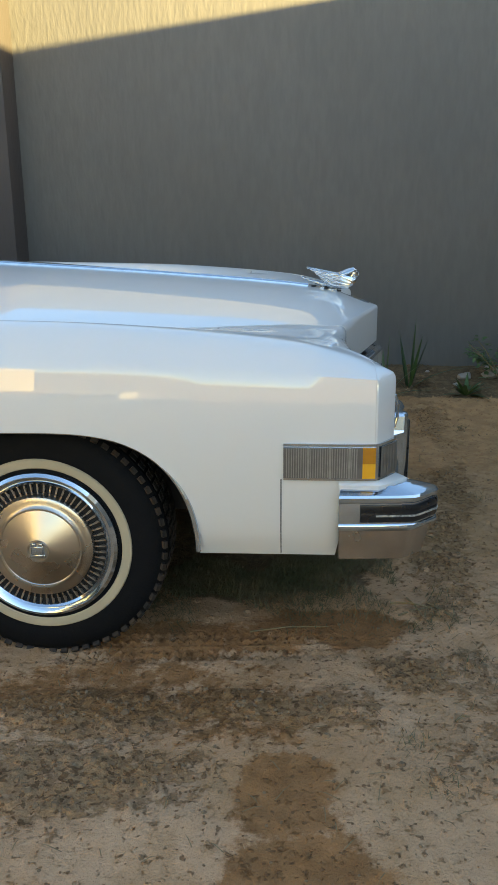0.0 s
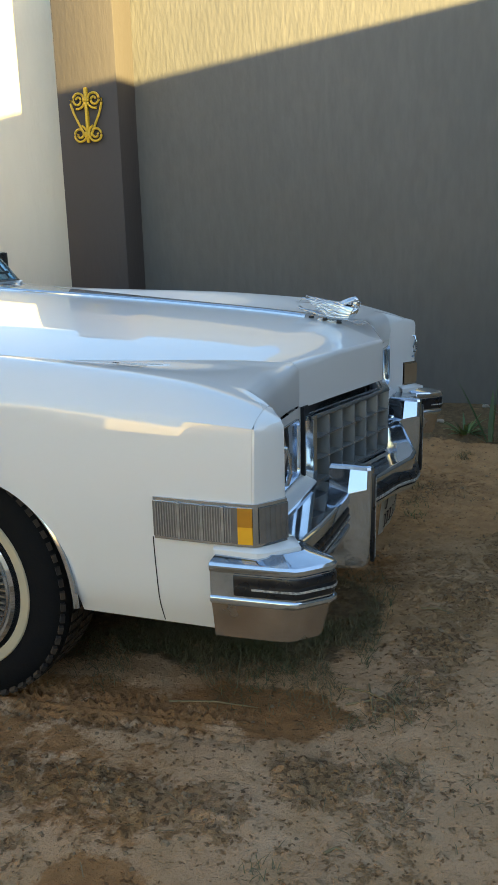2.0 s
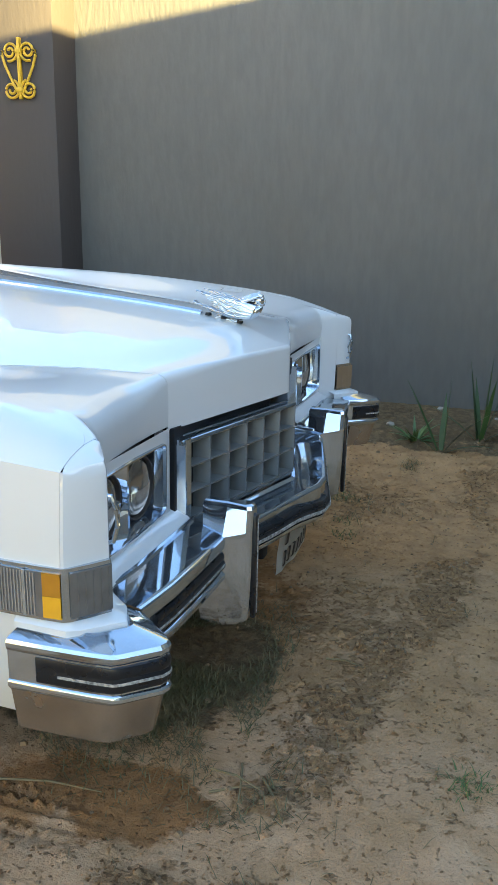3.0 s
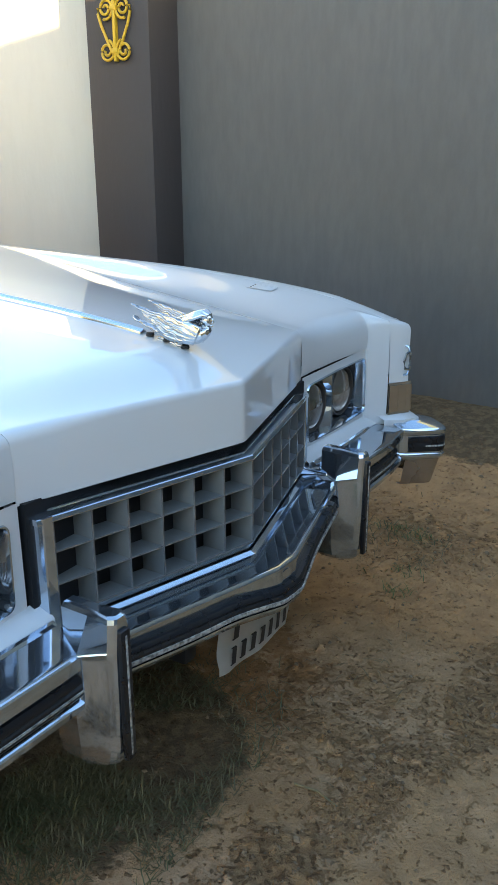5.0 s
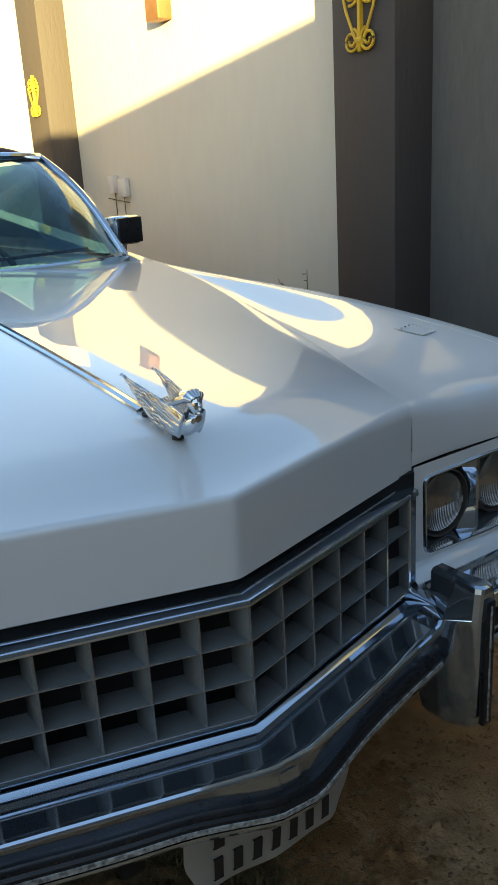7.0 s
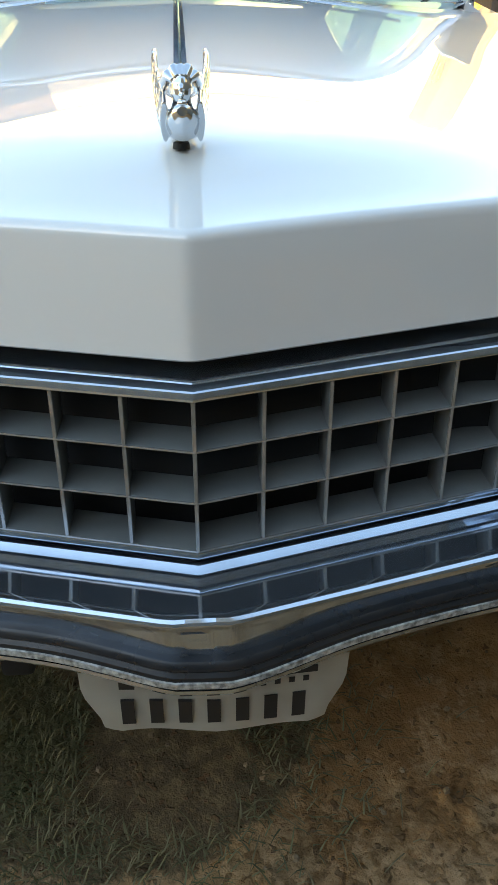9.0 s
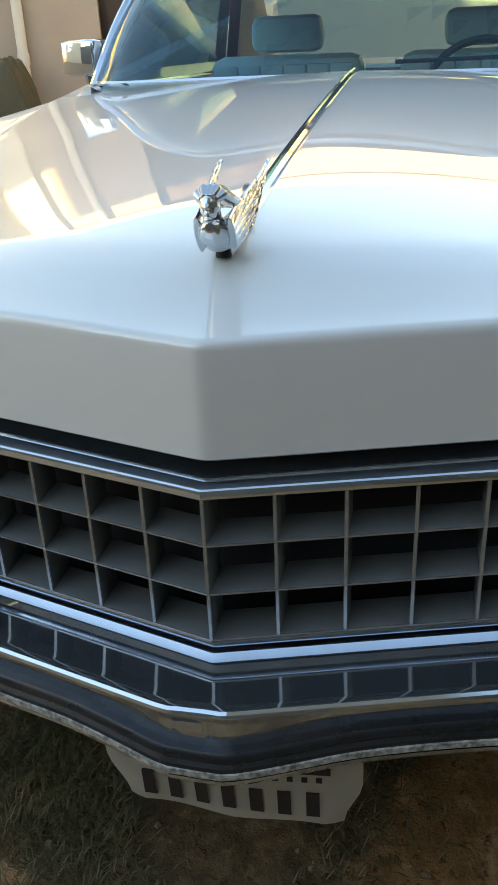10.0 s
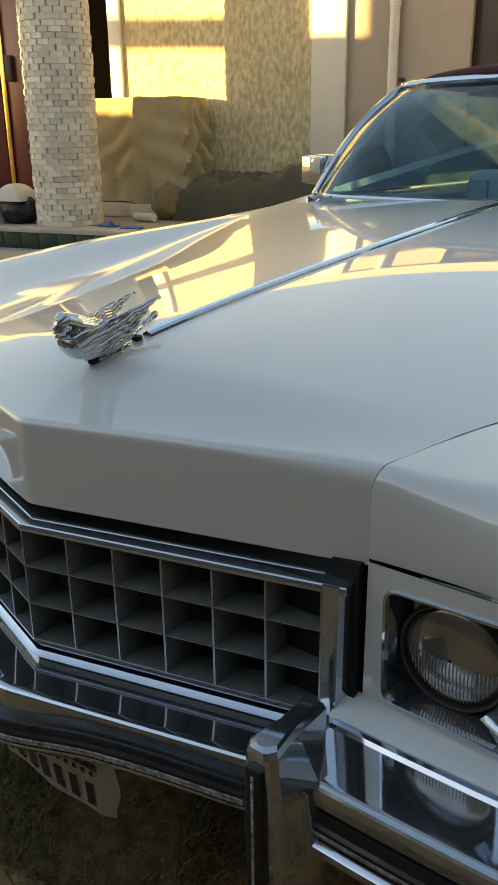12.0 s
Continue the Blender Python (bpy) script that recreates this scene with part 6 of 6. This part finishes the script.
def tuft_patch(n, cx, cy, sx, sy, h0, h1, w):
    for _ in range(n):
        x, y = random.gauss(cx, sx), random.gauss(cy, sy)
        if noise.noise(Vector((x * 3.1, y * 3.1, 2.0))) < -0.12 or x > 1.04 and n > 1000:
            continue
        z = ground_height(x, y) - 0.003
        a, ln, lean = random.uniform(0, 6.3), random.uniform(h0, h1), random.uniform(0.6, 1.5)
        dx, dy = math.cos(a), math.sin(a)
        b = len(verts)
        verts.extend([(x - dy * w, y + dx * w, z), (x + dy * w, y - dx * w, z), (x + dx * ln * math.sin(lean) * 0.5 + dy * w * 0.6, y + dy * ln * math.sin(lean) * 0.5 - dx * w * 0.6, z + ln * math.cos(lean) * 0.62),
                      (x + dx * ln * math.sin(lean) * 0.5 - dy * w * 0.6, y + dy * ln * math.sin(lean) * 0.5 + dx * w * 0.6, z + ln * math.cos(lean) * 0.62), (x + dx * ln * math.sin(lean), y + dy * ln * math.sin(lean), z + ln * math.cos(lean) * 0.75)])
        faces.extend([(b, b + 1, b + 2, b + 3), (b + 3, b + 2, b + 4)])


def stuff_mesh(name, mat, label, category):
    me = bpy.data.meshes.new(name)
    me.from_pydata(verts, [], faces)
    me.materials.append(mat)
    tagged(new(name, me), label, category, kind="stuff")
    verts.clear(), faces.clear()


tuft_patch(34000, 0.52, -0.32, 0.26, 0.17, 0.012, 0.05, 0.0014)
tuft_patch(5000, 0.70, -0.10, 0.16, 0.16, 0.015, 0.06, 0.0016)
tuft_patch(500, 1.08, -0.62, 0.07, 0.07, 0.02, 0.06, 0.0014)
tuft_patch(500, 0.85, 1.35, 0.16, 0.10, 0.02, 0.06, 0.0018)
for cx, cy, k in ((0.99, -1.30, 60), (1.03, -1.45, 50), (1.22, -0.91, 30), (1.36, -0.9, 40), (1.5, -1.15, 40), (1.25, -1.25, 40), (1.02, 0.42, 70), (1.05, 0.50, 50), (1.5, 0.4, 40), (1.2, 1.2, 60), (1.6, 1.5, 60), (1.7, 0.0, 40), (1.35, 0.95, 60), (0.72, -1.28, 50), (0.62, 1.35, 120), (0.95, 1.1, 80), (0.75, 1.05, 60), (1.1, 1.75, 200), (0.5, 1.7, 200)):
    tuft_patch(k, cx, cy, 0.025, 0.035, 0.01, 0.05, 0.0013)
stuff_mesh("grass", GRASS, "sparse thin grass under the front of the car", "grass")
for cx, cy, k in ((0.78, 1.35, 150), (0.63, 1.32, 110), (0.95, 1.02, 40), (0.98, 0.9, 50), (0.82, 0.92, 40), (0.89, 1.28, 60), (1.56, -0.45, 90)):
    tuft_patch(k, cx, cy, 0.035, 0.03, 0.02, 0.055, 0.0016)
stuff_mesh("grass", GREEN_GRASS, "small fresh green grass tufts in the sand", "grass")
for _ in range(1700):
    x, y = random.uniform(-0.4, 2.3), random.uniform(-2.4, 2.3)
    if noise.noise(Vector((x * 1.6, y * 1.6, 5.0))) < 0.05 and random.random() < 0.8:
        continue
    z = ground_height(x, y) + 0.002
    a, ln, w = random.uniform(0, 6.3), random.uniform(0.012, 0.07), 0.0011
    dx, dy = math.cos(a) * ln / 2, math.sin(a) * ln / 2
    ox, oy = -math.sin(a) * w, math.cos(a) * w
    b = len(verts)
    verts.extend([(x - dx - ox, y - dy - oy, z), (x - dx + ox, y - dy + oy, z), (x + ox, y + oy, z + 0.006), (x - ox, y - oy, z + 0.006), (x + dx, y + dy, z + 0.002)])
    faces.extend([(b, b + 3, b + 2, b + 1), (b + 3, b + 4, b + 2)])
stuff_mesh("straw", STRAW, "loose dry straw scattered on the sand", "straw")


def clods(n):
    for _ in range(n):
        x, y = random.uniform(-0.5, 2.3), random.uniform(-2.4, 2.2)
        crumb = soil(x, y)[5]
        if random.random() > 0.04 + 0.9 * crumb:
            continue
        r = random.uniform(0.002, 0.0066) * (1.0 if random.random() < 0.9 else 1.7)
        z = ground_height(x, y)
        a = random.uniform(0, 6.3)
        b = len(verts)
        ring = [(x + r * random.uniform(0.8, 1.5) * math.cos(a + k * 1.2566), y + r * random.uniform(0.8, 1.3) * math.sin(a + k * 1.2566), z - 0.001) for k in range(5)]
        top = [(x + 0.55 * (p[0] - x), y + 0.55 * (p[1] - y), z + r * random.uniform(0.4, 0.8)) for p in ring]
        verts.extend(ring + top)
        faces.append(tuple(b + 5 + k for k in range(5)))
        for k in range(5):
            j = (k + 1) % 5
            faces.append((b + k, b + j, b + 5 + j, b + 5 + k))


clods(30000)
stuff_mesh("clods", material("soil_crumb", (0.30, 0.20, 0.11), 0.95, vary=0.9, scale=9, dark=(0.17, 0.11, 0.06)), "small crumbs of dark soil on the sand", "soil crumbs")
for x0, y0, x1, y1 in ((0.56, -0.78, 0.80, -0.74), (1.10, -1.21, 1.14, -1.19), (1.12, -0.58, 1.20, -0.70), (1.00, -0.60, 1.13, -0.63), (1.02, -0.66, 1.15, -0.60), (1.06, -0.55, 1.10, -0.70), (1.13, -0.03, 1.24, -0.04)):
    z = max(ground_height(x0, y0), ground_height(x1, y1)) + 0.004
    whole("twig", tube([(x0, y0, z), ((x0 + x1) / 2, (y0 + y1) / 2 + 0.008, z + 0.004), (x1, y1, z)], [0.003, 0.0028, 0.0015], 6), STRAW, "thin dry twig lying on the sand", "twig", group="twigs")
